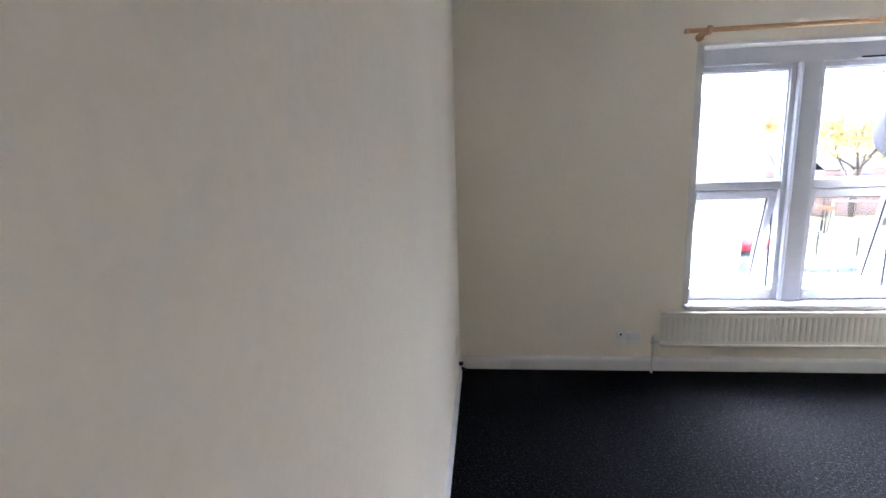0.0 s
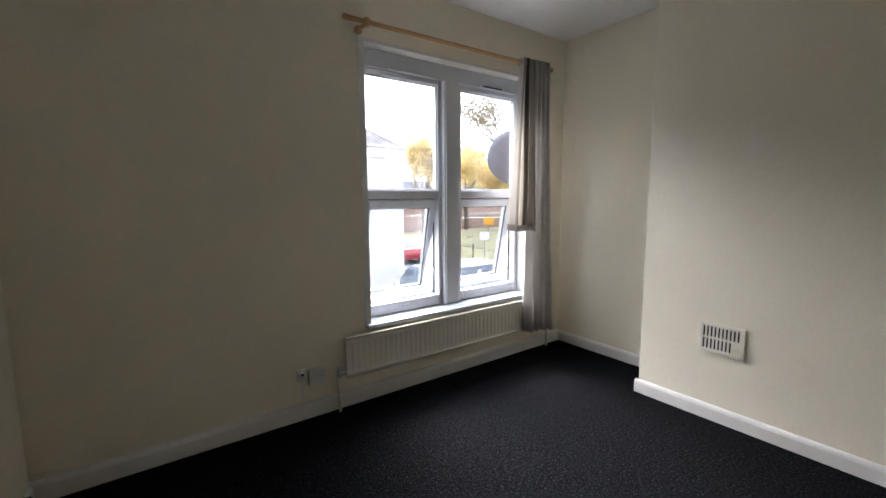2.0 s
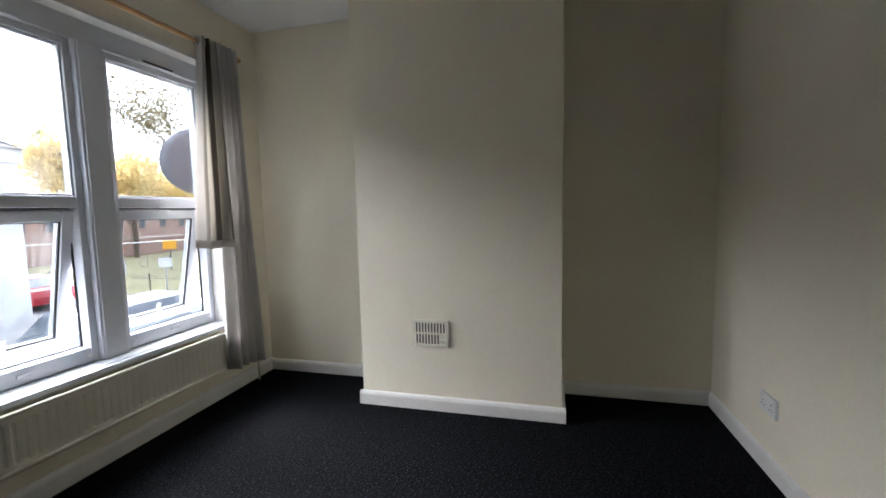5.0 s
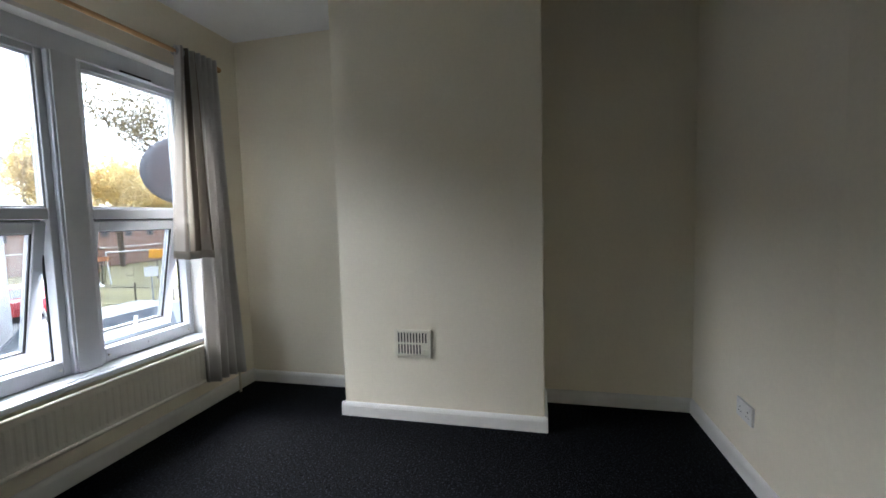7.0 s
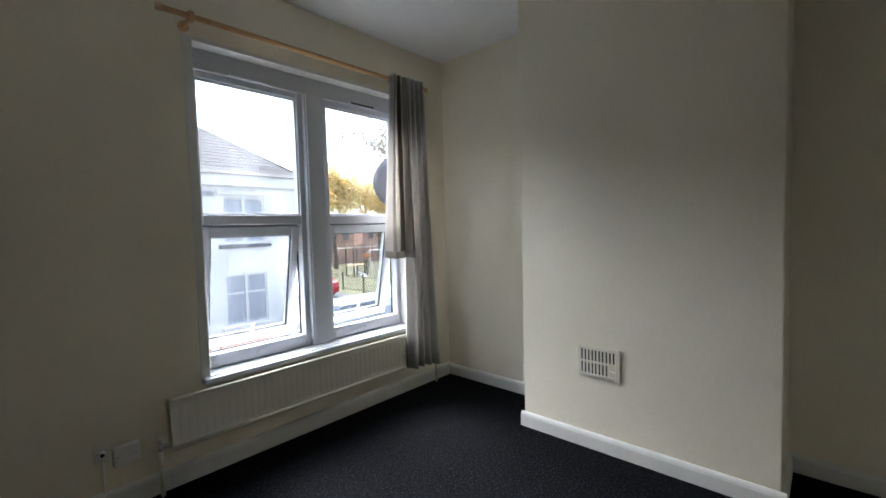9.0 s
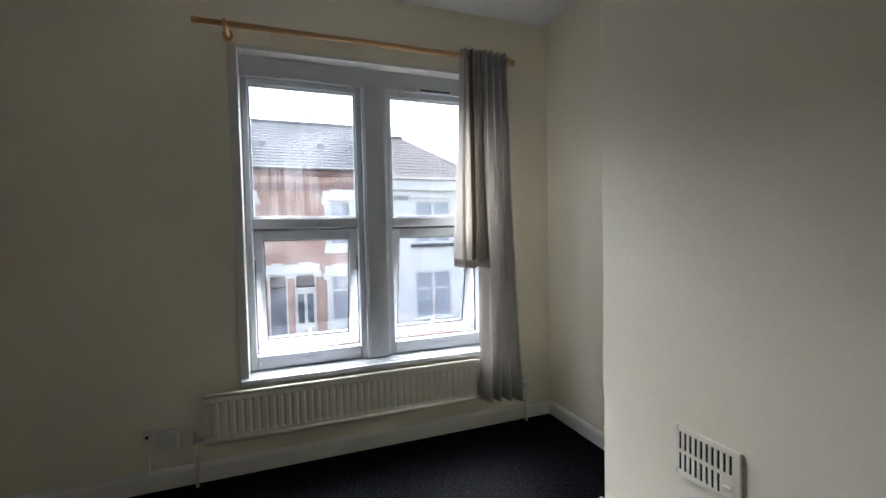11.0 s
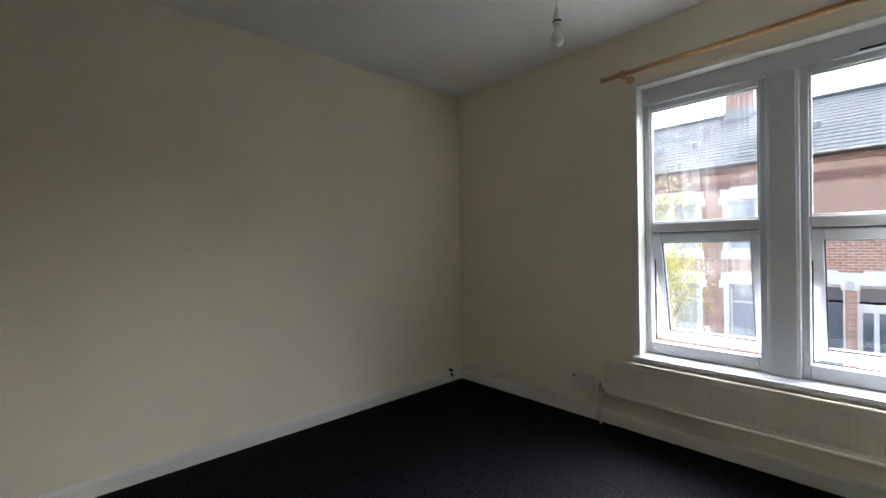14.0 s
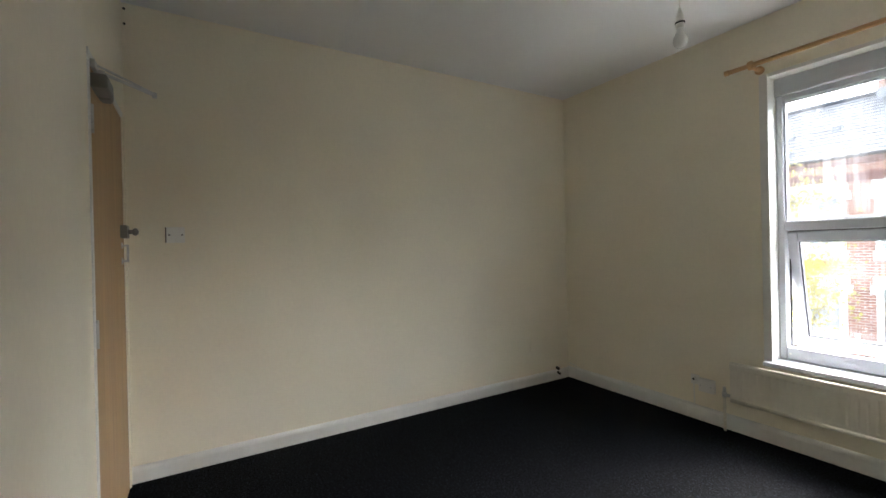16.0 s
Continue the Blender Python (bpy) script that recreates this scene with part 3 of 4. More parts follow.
def curtain(name, bm, mat, label, eyes, hem_z, hem):
    ob = thing(name, (eyes[0], RODY, hem_z), label, "curtain", "curtains on the pine rod")
    cl = part("cloth", bm, mat, ob, smooth=True)
    s = cl.modifiers.new("thickness", "SOLIDIFY")
    s.thickness, s.offset = 0.004, 0.0
    for x in eyes:
        bm = bmesh.new()
        r = bmesh.ops.create_cone(bm, cap_ends=False, segments=18, radius1=0.027, radius2=0.027, depth=0.006, matrix=Matrix.Translation((x, RODY, RODZ)) @ Matrix.Rotation(radians(90), 4, "Y"))
        r2 = bmesh.ops.create_cone(bm, cap_ends=False, segments=18, radius1=0.019, radius2=0.019, depth=0.006, matrix=Matrix.Translation((x, RODY, RODZ)) @ Matrix.Rotation(radians(90), 4, "Y"))
        a, b = [v for v in r["verts"]], [v for v in r2["verts"]]
        bmesh.ops.bridge_loops(bm, edges=[e for e in bm.edges if abs(e.verts[0].co.x - e.verts[1].co.x) < 1e-5 and e.verts[0].co.x > x])
        bmesh.ops.bridge_loops(bm, edges=[e for e in bm.edges if abs(e.verts[0].co.x - e.verts[1].co.x) < 1e-5 and e.verts[0].co.x < x])
        part("eyelet", bm, METAL, ob, "metal eyelet ring")
    return ob, cl


curtain("long_curtain", drape((2.838, 3.008), (2.822, 3.062), 2.246, 0.205, 3.336, 4, 0.035, 3, lean=0.004, twist=0.05), CLOTH,
        "long grey cloth curtain gathered beside the window", (2.86, 2.90, 2.94, 2.98), 0.205, 0.03)
_, short_cloth = curtain("short_curtain", drape((2.722, 2.852), (2.700, 2.872), 2.246, 1.003, 3.338, 3, 0.022, 8, lean=0.022, phase=0.6, twist=0.12), STRIPE,
        "short striped white and taupe curtain hung on the same rod", (2.735, 2.775, 2.815, 2.842), 1.003, 0.03)
short_cloth.data.materials.append(HEM)
for f in short_cloth.data.polygons:
    if f.center.z + ORIGIN[short_cloth].z < 1.046:
        f.material_index = 1

# ---- air vent on the chimney breast ----
vent = thing("air_vent", (CBX, 2.06, 0.39), "cream plastic sliding air vent with two rows of slots", "air vent")
VY0, VY1, VZ0, VZ1 = 1.941, 2.168, 0.390, 0.556
bm = frame_ring(bmesh.new(), VY0, VY1, VZ0, VZ1, 0, 0.010, 0.020, 0.020, 0.003)
for v in bm.verts:
    v.co = Vector((CBX - v.co.y, v.co.x, v.co.z))
part("surround", bm, VENTPLASTIC, vent)
part("backing", B(CBX - 0.0065, CBX - 0.0005, VY0 + 0.01, VY1 - 0.01, VZ0 + 0.01, VZ1 - 0.01), DARK, vent, "dark duct behind the slots")
zm = (VZ0 + VZ1) / 2
part("cross_bar", B(CBX - 0.0095, CBX - 0.0010, VY0 + 0.02, VY1 - 0.02, zm - 0.006, zm + 0.006, 0.001), VENTPLASTIC, vent)
pitch = (VY1 - VY0 - 0.04) / 10
for i in range(11):
    y = VY0 + 0.02 + i * pitch
    part("slat", B(CBX - 0.0090, CBX - 0.0010, y - 0.0052, y + 0.0052, zm + 0.006, VZ1 - 0.02, 0.001), VENTPLASTIC, vent)
    if i > 1:
        part("slat", B(CBX - 0.0090, CBX - 0.0010, y - 0.0052, y + 0.0052, VZ0 + 0.02, zm - 0.006, 0.001), VENTPLASTIC, vent)
part("slider_plate", B(CBX - 0.0085, CBX - 0.0010, VY0 + 0.02, VY0 + 0.02 + 1.7 * pitch, VZ0 + 0.02, zm - 0.006, 0.001), VENTPLASTIC, vent)
part("slider_knob", B(CBX - 0.0180, CBX - 0.0060, VY0 + 0.026, VY0 + 0.050, zm - 0.042, zm - 0.030, 0.003), VENTPLASTIC, vent)

# ---- sockets, switch, plates, cables ----
sw = thing("light_switch", (XL, 0.466, 1.258), "white plastic light switch plate on the cream wall", "light switch")
part("plate", B(XL, XL + 0.009, 0.423, 0.509, 1.258, 1.344, 0.003), PLASTIC, sw)
part("rocker", turned(B(XL + 0.008, XL + 0.014, 0.458, 0.474, 1.289, 1.313, 0.002), (XL + 0.01, 0.466, 1.301), "Y", 6), PLASTIC, sw)
# near-black strip puts the shadow beside the switch plate into colour
part("shadow_strip", B(XL, XL + 0.012, 0.4185, 0.4235, 1.260, 1.342, 0.001), DARK, sw, "dark strip standing in for the shadow at the plate's edge")
for y in (0.436, 0.496):
    part("screw", T((XL + 0.008, y, 1.301), (XL + 0.0105, y, 1.301), 0.004, seg=10), DARK, sw)

SY = YB - 0.0254 * (XR - 2.74)
so = thing("double_socket", (2.74, SY, 0.262), "white plastic double power socket on the cream wall", "socket")
part("plate", B(2.667, 2.813, SY - 0.004, SY + 0.010, 0.262, 0.348, 0.003), PLASTIC, so)
for cx in (2.704, 2.776):
    for dx, z in ((0, 0.313), (-0.011, 0.291), (0.011, 0.291)):
        w, h = (0.002, 0.004) if dx == 0 else (0.0035, 0.002)
        part("pin_hole", B(cx + dx - w, cx + dx + w, SY + 0.0095, SY + 0.0108, z - h, z + h), DARK, so)
    rx = cx + (0.02 if cx > 2.74 else -0.02)
    part("rocker", B(rx - 0.006, rx + 0.006, SY + 0.009, SY + 0.014, 0.323, 0.340, 0.002), PLASTIC, so)

fo = thing("cable_outlet", (1.118, YN, 0.222), "small white cable outlet with a dark plug hole", "outlet")
part("plate", B(1.092, 1.146, YN - 0.010, YN, 0.232, 0.298, 0.003), PLASTIC, fo)
bm = T((1.118, YN - 0.024, 0.266), (1.118, YN - 0.009, 0.266), 0.016, 0.018, 18)
part("plug", bm, PLASTIC, fo)
part("plug_hole", T((1.118, YN - 0.0255, 0.270), (1.118, YN - 0.0235, 0.270), 0.008, seg=14), DARK, fo)
bm = bmesh.new()
tube(bm, (1.118, YN - 0.020, 0.252), (1.119, YN - 0.018, 0.10), 0.004, seg=8)
part("flex", bm, PLASTIC, fo, "white flex running down to the skirting")
sb = thing("socket_box", (1.201, YN, 0.199), "white surface-mounted junction box beside the outlet", "socket")
part("box", B(1.152, 1.250, YN - 0.030, YN, 0.199, 0.287, 0.006), PLASTIC, sb)
part("cover", B(1.156, 1.246, YN - 0.035, YN - 0.029, 0.203, 0.283, 0.003), PLASTIC, sb)
for x in (1.168, 1.234):
    part("screw", T((x, YN - 0.037, 0.243), (x, YN - 0.0345, 0.243), 0.004, seg=10), METAL, sb)

bp = thing("painted_plate", (XL, 3.08, 0.285), "blank plate painted over in the wall's cream", "blank plate")
part("plate", B(XL, XL + 0.006, 3.015, 3.145, 0.285, 0.371, 0.002), WALL, bp)
for y in (3.03, 3.13):
    part("screw", T((XL + 0.005, y, 0.328), (XL + 0.0075, y, 0.328), 0.004, seg=10), WALL, bp)

cb = thing("aerial_cable", (0.01, 3.32, 0.05), "black aerial cable end sticking out above the skirting", "cable")
part("plug", T((0.0, 3.322, 0.068), (0.034, 3.314, 0.058), 0.011, 0.009, 14), BLACK, cb)
part("flange", T((XL, 3.325, 0.10), (0.012, 3.323, 0.098), 0.014, seg=14), BLACK, cb)
wc = thing("telephone_cable", (0.5, YN, 0.1), "thin white cable lying along the top of the skirting", "cable")
bm = bmesh.new()
pts = [(0.0, YN - 0.006, 0.125), (0.05, YN - 0.006, 0.118), (0.12, YN - 0.008, 0.101), (0.5, YN - 0.008, 0.099), (0.62, YN - 0.006, 0.104), (0.75, YN - 0.008, 0.099), (1.11, YN - 0.010, 0.099)]
for p, q in zip(pts, pts[1:]):
    tube(bm, p, q, 0.0035, seg=8)
part("cable", bm, GLOSS, wc)

for z in (2.406, 2.485):
    ws = thing("wall_screw", (XL, 0.262, z), "small dark screw standing out of the cream wall", "screw", "screws in the corner above the door")
    part("shank", T((XL - 0.004, 0.262, z), (XL + 0.012, 0.262, z), 0.003, seg=8), DARK, ws)
    part("head", T((XL + 0.011, 0.262, z), (XL + 0.015, 0.262, z), 0.0065, 0.005, 10), DARK, ws)

# ---- pendant lamp ----
PX, PY = 1.605, 2.52
pl = thing("pendant_lamp", (PX, PY, ZC), "bare white bulb hanging from the ceiling on a white flex, unlit", "ceiling lamp")
part("ceiling_rose", lathe([(0.046, 0.0), (0.046, -0.008), (0.036, -0.020), (0.012, -0.026), (0.004, -0.034)], (PX, PY, ZC), 24), PLASTIC, pl, smooth=True)
part("flex", T((PX, PY, ZC - 0.03), (PX, PY, 2.28), 0.0032, seg=8), PLASTIC, pl)
part("bulb_holder", lathe([(0.004, 0.09), (0.009, 0.075), (0.014, 0.055), (0.017, 0.05), (0.017, 0.026), (0.0195, 0.024), (0.0195, 0.0), (0.016, -0.004)], (PX, PY, 2.196), 20), PLASTIC, pl, smooth=True)
part("collar", lathe([(0.0205, 0.0), (0.0212, 0.004), (0.0205, 0.008)], (PX, PY, 2.212), 20), BLACK, pl, "dark ring")
part("bulb", lathe([(0.0125, 0.0), (0.0135, -0.015), (0.020, -0.028), (0.027, -0.045), (0.0300, -0.062), (0.0275, -0.078), (0.019, -0.091), (0.008, -0.0965), (0.001, -0.0975)], (PX, PY, 2.196), 22), BULB, pl, "opal bulb", smooth=True)

# ---- door, shut, with closer, latch and pull handle ----
door = thing("door_1", (0.44, 0.225, 0.0), "light beech veneer bedroom door, shut, with an overhead closer", "door", kind="structure")
part("leaf", B(0.060, 0.822, 0.203, 0.246, 0.008, 1.895, 0.002), OAK, door)
bm = bmesh.new()
box(bm, DX0, 0.057, 0.128, 0.244, 0, DZ, 0.002)
box(bm, 0.825, DX1, 0.128, 0.254, 0, DZ, 0.002)
box(bm, 0.057, 0.825, 0.129, 0.253, 1.898, DZ, 0.002)
part("door_frame", bm, GLOSS, door, "white painted door lining")
bm = bmesh.new()
box(bm, 0.675, 0.812, 0.246, 0.300, 1.800, 1.850, 0.010, 3)
box(bm, 0.600, 0.684, 0.246, 0.292, 1.797, 1.842, 0.018, 3)
closer = part("door_closer", bm, GUNMETAL, door, "dull grey overhead door closer")
bm = bmesh.new()
tube(bm, (0.765, 0.275, 1.848), (0.765, 0.275, 1.872), 0.012, seg=12)
tube(bm, (0.765, 0.275, 1.866), (0.598, 0.425, 1.862), 0.0065, seg=8)
tube(bm, (0.598, 0.425, 1.852), (0.598, 0.425, 1.872), 0.009, seg=12)
tube(bm, (0.598, 0.425, 1.868), (0.790, 0.262, 1.884), 0.0045, seg=8)
box(bm, 0.765, 0.826, 0.2535, 0.268, 1.862, 1.892, 0.003)
part("closer_arm", bm, METAL, closer, "folding steel arm")
latch = part("night_latch", B(0.098, 0.178, 0.246, 0.274, 1.280, 1.343, 0.004), GUNMETAL, door, "dull grey rim night latch")
bm = T((0.135, 0.27, 1.312), (0.135, 0.292, 1.312), 0.012, 0.010, 16)
ball(bm, (0.135, 0.302, 1.312), 0.019, (1, 0.75, 1))
part("latch_knob", bm, GUNMETAL, latch, smooth=True)
bm = bmesh.new()
for z in (1.168, 1.244):
    tube(bm, (0.135, 0.246, z), (0.135, 0.272, z), 0.005, seg=12)
    tube(bm, (0.135, 0.246, z), (0.135, 0.249, z), 0.016, seg=16)
tube(bm, (0.135, 0.270, 1.163), (0.135, 0.270, 1.249), 0.005, seg=12)
part("pull_handle", bm, METAL, door, "steel pull handle", smooth=True)
for z in (0.22, 0.92, 1.68):
    part("hinge", T((0.826, 0.256, z - 0.05), (0.826, 0.256, z + 0.05), 0.006, seg=12), METAL, door)

# ---- outside: ground, street, houses opposite ----
GZ = -2.9
solid("ground", B(-150, 250, -60, 400, GZ - 0.5, GZ - 0.12), GRASS, "leaf-strewn grass and earth reaching into the distance", "ground", "structure")
solid("road", B(-80, 120, 6.6, 13.4, GZ - 0.3, GZ - 0.02), ASPHALT, "worn grey asphalt street between the houses", "road", "structure")
solid("side_road", B(10.6, 16.5, 13.4, 120, GZ - 0.3, GZ - 0.021), ASPHALT, "asphalt side street beside the park", "road", "structure")
solid("pavement", B(-80, 10.2, 13.4, 15.6, GZ - 0.3, GZ + 0.10, 0.02), PAVING, "raised grey paved footway before the houses", "pavement", "structure")
solid("pavement_near", B(-80, 120, 4.6, 6.6, GZ - 0.3, GZ + 0.10, 0.02), PAVING, "raised grey paved footway below the window", "pavement", "structure")

FY = 16.0


def glazing(parent, x0, x1, z0, z1, y, bars, rail=None, inside=PANE):
    """A white framed window in an opening: outer frame, uprights, optional cross rail, panes."""
    w = part("window", frame_ring(bmesh.new(), x0, x1, z0, z1, y, y + 0.07, 0.06, bevel=0), STONE, parent)
    xs = [x0 + 0.06] + bars + [x1 - 0.06]
    for b in bars:
        part("mullion", B(b - 0.05, b + 0.05, y, y + 0.07, z0 + 0.06, z1 - 0.06), STONE, w)
    for i in range(len(xs) - 1):
        a = xs[i] + (0.05 if i else 0)
        b = xs[i + 1] - (0.05 if i < len(xs) - 2 else 0)
        part("pane", B(a, b, y + 0.045, y + 0.06, z0 + 0.06, z1 - 0.06), inside, w)
        if rail:
            part("rail", B(a, b, y + 0.01, y + 0.05, rail - 0.03, rail + 0.03), STONE, w)
    return w


def lintel(parent, x0, x1, z0, z1, y):
    """White painted stone head with shouldered ends."""
    bm = B(x0, x1, y - 0.05, y + 0.02, z0, z1, 0.01)
    for a, b in ((x0 - 0.06, x0 + 0.20), (x1 - 0.20, x1 + 0.06)):
        box(bm, a, b, y - 0.06, y + 0.018, z0 - 0.14, z0 + 0.10, 0.01)
    box(bm, x0 + 0.25, x1 - 0.25, y - 0.055, y + 0.018, z1 - 0.01, z1 + 0.06, 0.01)
    return part("lintel", bm, STONE, parent, "white painted stone lintel")


def sloped_roof(parent, x0, x1, ye, ze, yr, zr, mat, courses=17, over=0.15, hip=0.0, hip_side=1):
    """Roof slope in overlapping courses from the eaves to the ridge, and the plain far slope."""
    bm = bmesh.new()
    dy, dz = (yr - ye) / courses, (zr - ze) / courses
    for i in range(courses):
        y0, z0 = ye - (over if i == 0 else 0.05) + i * dy, ze + i * dz - (0.06 if i == 0 else 0.02)
        y1, z1 = ye + (i + 1) * dy, ze + (i + 1) * dz
        a0 = a1 = x0
        b0, b1 = x1, x1
        if hip:
            b0, b1 = x1 - hip * (i / courses), x1 - hip * ((i + 1) / courses)
        vs = [bm.verts.new(c) for c in ((a0, y0, z0 + 0.02), (b0, y0, z0 + 0.02), (b1, y1, z1 + 0.012), (a1, y1, z1 + 0.012), (a0, y0, z0), (b0, y0, z0), (b1, y1, z1 - 0.03), (a1, y1, z1 - 0.03))]
        for f in ((0, 1, 2, 3), (7, 6, 5, 4), (0, 4, 5, 1), (1, 5, 6, 2), (2, 6, 7, 3), (3, 7, 4, 0)):
            bm.faces.new([vs[k] for k in f])
    xr = x1 - hip
    vs = [bm.verts.new(c) for c in ((x0, yr, zr), (xr, yr, zr), (x1, 2 * yr - ye, ze), (x0, 2 * yr - ye, ze))]
    bm.faces.new(vs)
    if hip:
        vs = [bm.verts.new(c) for c in ((xr, yr, zr), (x1, ye - over, ze - 0.05), (x1, 2 * yr - ye, ze))]
        bm.faces.new(vs)
    roof = part("roof", bm, mat, parent)
    part("ridge", T((x0, yr, zr + 0.02), (xr, yr, zr + 0.02), 0.10, seg=8), mat, roof)
    return roof


def chimney(parent, x0, x1, y0, y1, z0, z1, pots):
    bm = B(x0, x1, y0, y1, z0, z1)
    box(bm, x0 - 0.06, x1 + 0.06, y0 - 0.06, y1 + 0.06, z1 - 0.30, z1 - 0.10)
    box(bm, x0 - 0.10, x1 + 0.10, y0 - 0.10, y1 + 0.10, z1 - 0.10, z1 + 0.02)
    c = part("chimney", bm, BRICK, parent, "red brick chimney stack")
    part("flashing", B(x0 - 0.03, x1 + 0.03, y0 - 0.04, y1 + 0.04, z0, z0 + 0.55), LEAD, c)
    for i in range(pots):
        x = x0 + (x1 - x0) * (i + 0.5) / pots
        part("pot", lathe([(0.13, 0), (0.12, 0.35), (0.14, 0.36), (0.14, 0.42), (0.11, 0.43)], (x, (y0 + y1) / 2, z1 + 0.02), 14), POT, c)


YR, ZE, ZR = 19.7, 3.23, 5.62


def terraced_house(x_window, x_door, x0, x1, door_mat, label, chimney_at=None, white_door=False):
    """A two-storey brick house: paired windows up and down under white lintels, and a door."""
    h = thing("terraced_house", ((x0 + x1) / 2, FY, GZ), label, "house", "brick houses across the street")
    w0, w1 = x_window
    d0, d1 = x_door
    up, low = (w0 + 0.20, w1 - 0.20, 0.62, 2.16), (w0 + 0.20, w1 - 0.20, -2.02, -0.40)
    dh = (d0, d1, GZ + 0.04, -0.30)
    bm = pierced(bmesh.new(), x0, x1, GZ - 0.45, ZE, FY, FY + 0.25, [up, low, dh])
    part("wall", bm, BRICK, h)
    part("back_wall", B(x0, x1, 23.2, 23.4, GZ - 0.4, ZE), BRICK, h)
    part("party_wall", B(x0, x0 + 0.12, FY + 0.25, 23.2, GZ - 0.4, ZE), BRICK, h)
    for o in (up, low):
        mid = (o[0] + o[1]) / 2
        glazing(h, o[0], o[1], o[2], o[3], FY + 0.06, [mid], o[3] - (0.55 if o is low else 0.8), NET)
        lintel(h, w0, w1, o[3], o[3] + 0.32, FY)
        part("sill", B(w0 + 0.02, w1 - 0.02, FY - 0.09, FY + 0.02, o[2] - 0.26, o[2], 0.01), STONE, h, "white painted stone sill")
        part("stone_mullion", B(mid - 0.11, mid + 0.11, FY - 0.02, FY + 0.07, o[2], o[3]), STONE, h)
        for a, b in ((w0 + 0.06, o[0]), (o[1], w1 - 0.06)):
            part("jamb", B(a, b, FY - 0.02, FY + 0.06, o[2], o[3]), STONE, h)
    lintel(h, d0 - 0.12, d1 + 0.12, -0.30, 0.02, FY)
    part("fanlight", B(d0 + 0.04, d1 - 0.04, FY + 0.12, FY + 0.14, -0.72, -0.36), PANE, h)
    dm = part("front_door", B(d0 + 0.04, d1 - 0.04, FY + 0.10, FY + 0.15, GZ + 0.1, -0.78, 0.005), door_mat, h, "white panelled front door" if white_door else "dark grey front door")
    if white_door:
        for a, b in ((d0 + 0.10, (d0 + d1) / 2 - 0.05), ((d0 + d1) / 2 + 0.05, d1 - 0.10)):
            part("door_glass", B(a, b, FY + 0.09, FY + 0.102, -2.0, -1.0), PANE, dm)
    else:
        for a, b in ((d0 + 0.12, (d0 + d1) / 2 - 0.03), ((d0 + d1) / 2 + 0.03, d1 - 0.12)):
            part("door_panel", B(a, b, FY + 0.088, FY + 0.102, -2.0, -1.05, 0.005), door_mat, dm)
    part("door_frame", frame_ring(bmesh.new(), d0, d1, GZ + 0.05, -0.32, FY + 0.08, FY + 0.16, 0.05, bevel=0), STONE, h)
    part("string_course", B(x0 + 0.02, x1 - 0.02, FY - 0.035, FY - 0.001, ZE - 0.70, ZE - 0.50), DARKBRICK, h, "projecting dark brick string course")
    part("eaves_course", B(x0 + 0.02, x1 - 0.02, FY - 0.05, FY - 0.001, ZE - 0.24, ZE - 0.12), DARKBRICK, h, "projecting dark brick course under the eaves")
    for k in range(int((x1 - x0 - 0.2) / 0.30)):
        part("dentil", B(x0 + 0.12 + k * 0.30, x0 + 0.24 + k * 0.30, FY - 0.045, FY - 0.001, ZE - 0.78, ZE - 0.702), DARKBRICK, h)
    arch = bmesh.new()
    for k in range(9):
        u0, u1 = -1 + 2 * k / 9 + 0.01, -1 + 2 * (k + 1) / 9 - 0.01
        cx, half = (w0 + w1) / 2, (w1 - w0) / 2 + 0.04
        za, zb = 2.52 + 0.16 * (1 - u0 * u0), 2.52 + 0.16 * (1 - u1 * u1)
        vs = [arch.verts.new((cx + half * u, y, z)) for y in (FY - 0.022, FY - 0.001) for u, z in ((u0, za), (u1, zb), (u1, zb + 0.14), (u0, za + 0.14))]
        for f in ((0, 1, 2, 3), (7, 6, 5, 4), (0, 4, 5, 1), (1, 5, 6, 2), (2, 6, 7, 3), (3, 7, 4, 0)):
            arch.faces.new([vs[q] for q in f])
    part("brick_arch", arch, DARKBRICK, h, "shallow relieving arch of brick")
    part("gutter", T((x0, FY - 0.12, ZE - 0.03), (x1, FY - 0.12, ZE - 0.03), 0.055, seg=8), RAIL, h)
    sloped_roof(h, x0, x1, FY, ZE, YR, ZR, SLATE)
    if chimney_at:
        chimney(h, chimney_at[0], chimney_at[1], YR - 0.35, YR + 0.35, ZR - 0.45, 7.0, 3)
    for x in (x0 + 1.1, x0 + 2.3):
        bm = B(x, x + 0.22, 17.55, 17.80, 4.25, 4.42, 0.01)
        part("roof_vent", bm, LEAD, h)
    return h


brick = terraced_house((3.12, 5.10), (2.12, 2.82), 2.02, 5.24, STONE, "red brick terraced house with white lintels and a white door", (4.92, 5.78), True)
dark = terraced_house((-0.88, 1.08), (1.30, 1.90), -1.20, 2.02, DOORGREY, "red brick terraced house with white lintels and a grey door")
for house in (brick, dark):
    house.location += Vector((-0.19, 0, 0.24))
for k in (1, 2):
    copy_thing(dark, Matrix.Translation(Vector(dark.location) + Vector((-6.44 * k, 0, 0))))
    copy_thing(brick, Matrix.Translation(Vector(brick.location) + Vector((-6.44 * k, 0, 0))))

# downpipe between the brick and the white house
dp = thing("downpipe", (5.02, FY - 0.07, GZ), "brown drainpipe between two houses", "drainpipe")
part("pipe", T((5.02, FY - 0.07, GZ), (5.02, FY - 0.07, 3.38), 0.045, seg=10), PIPEBROWN, dp)

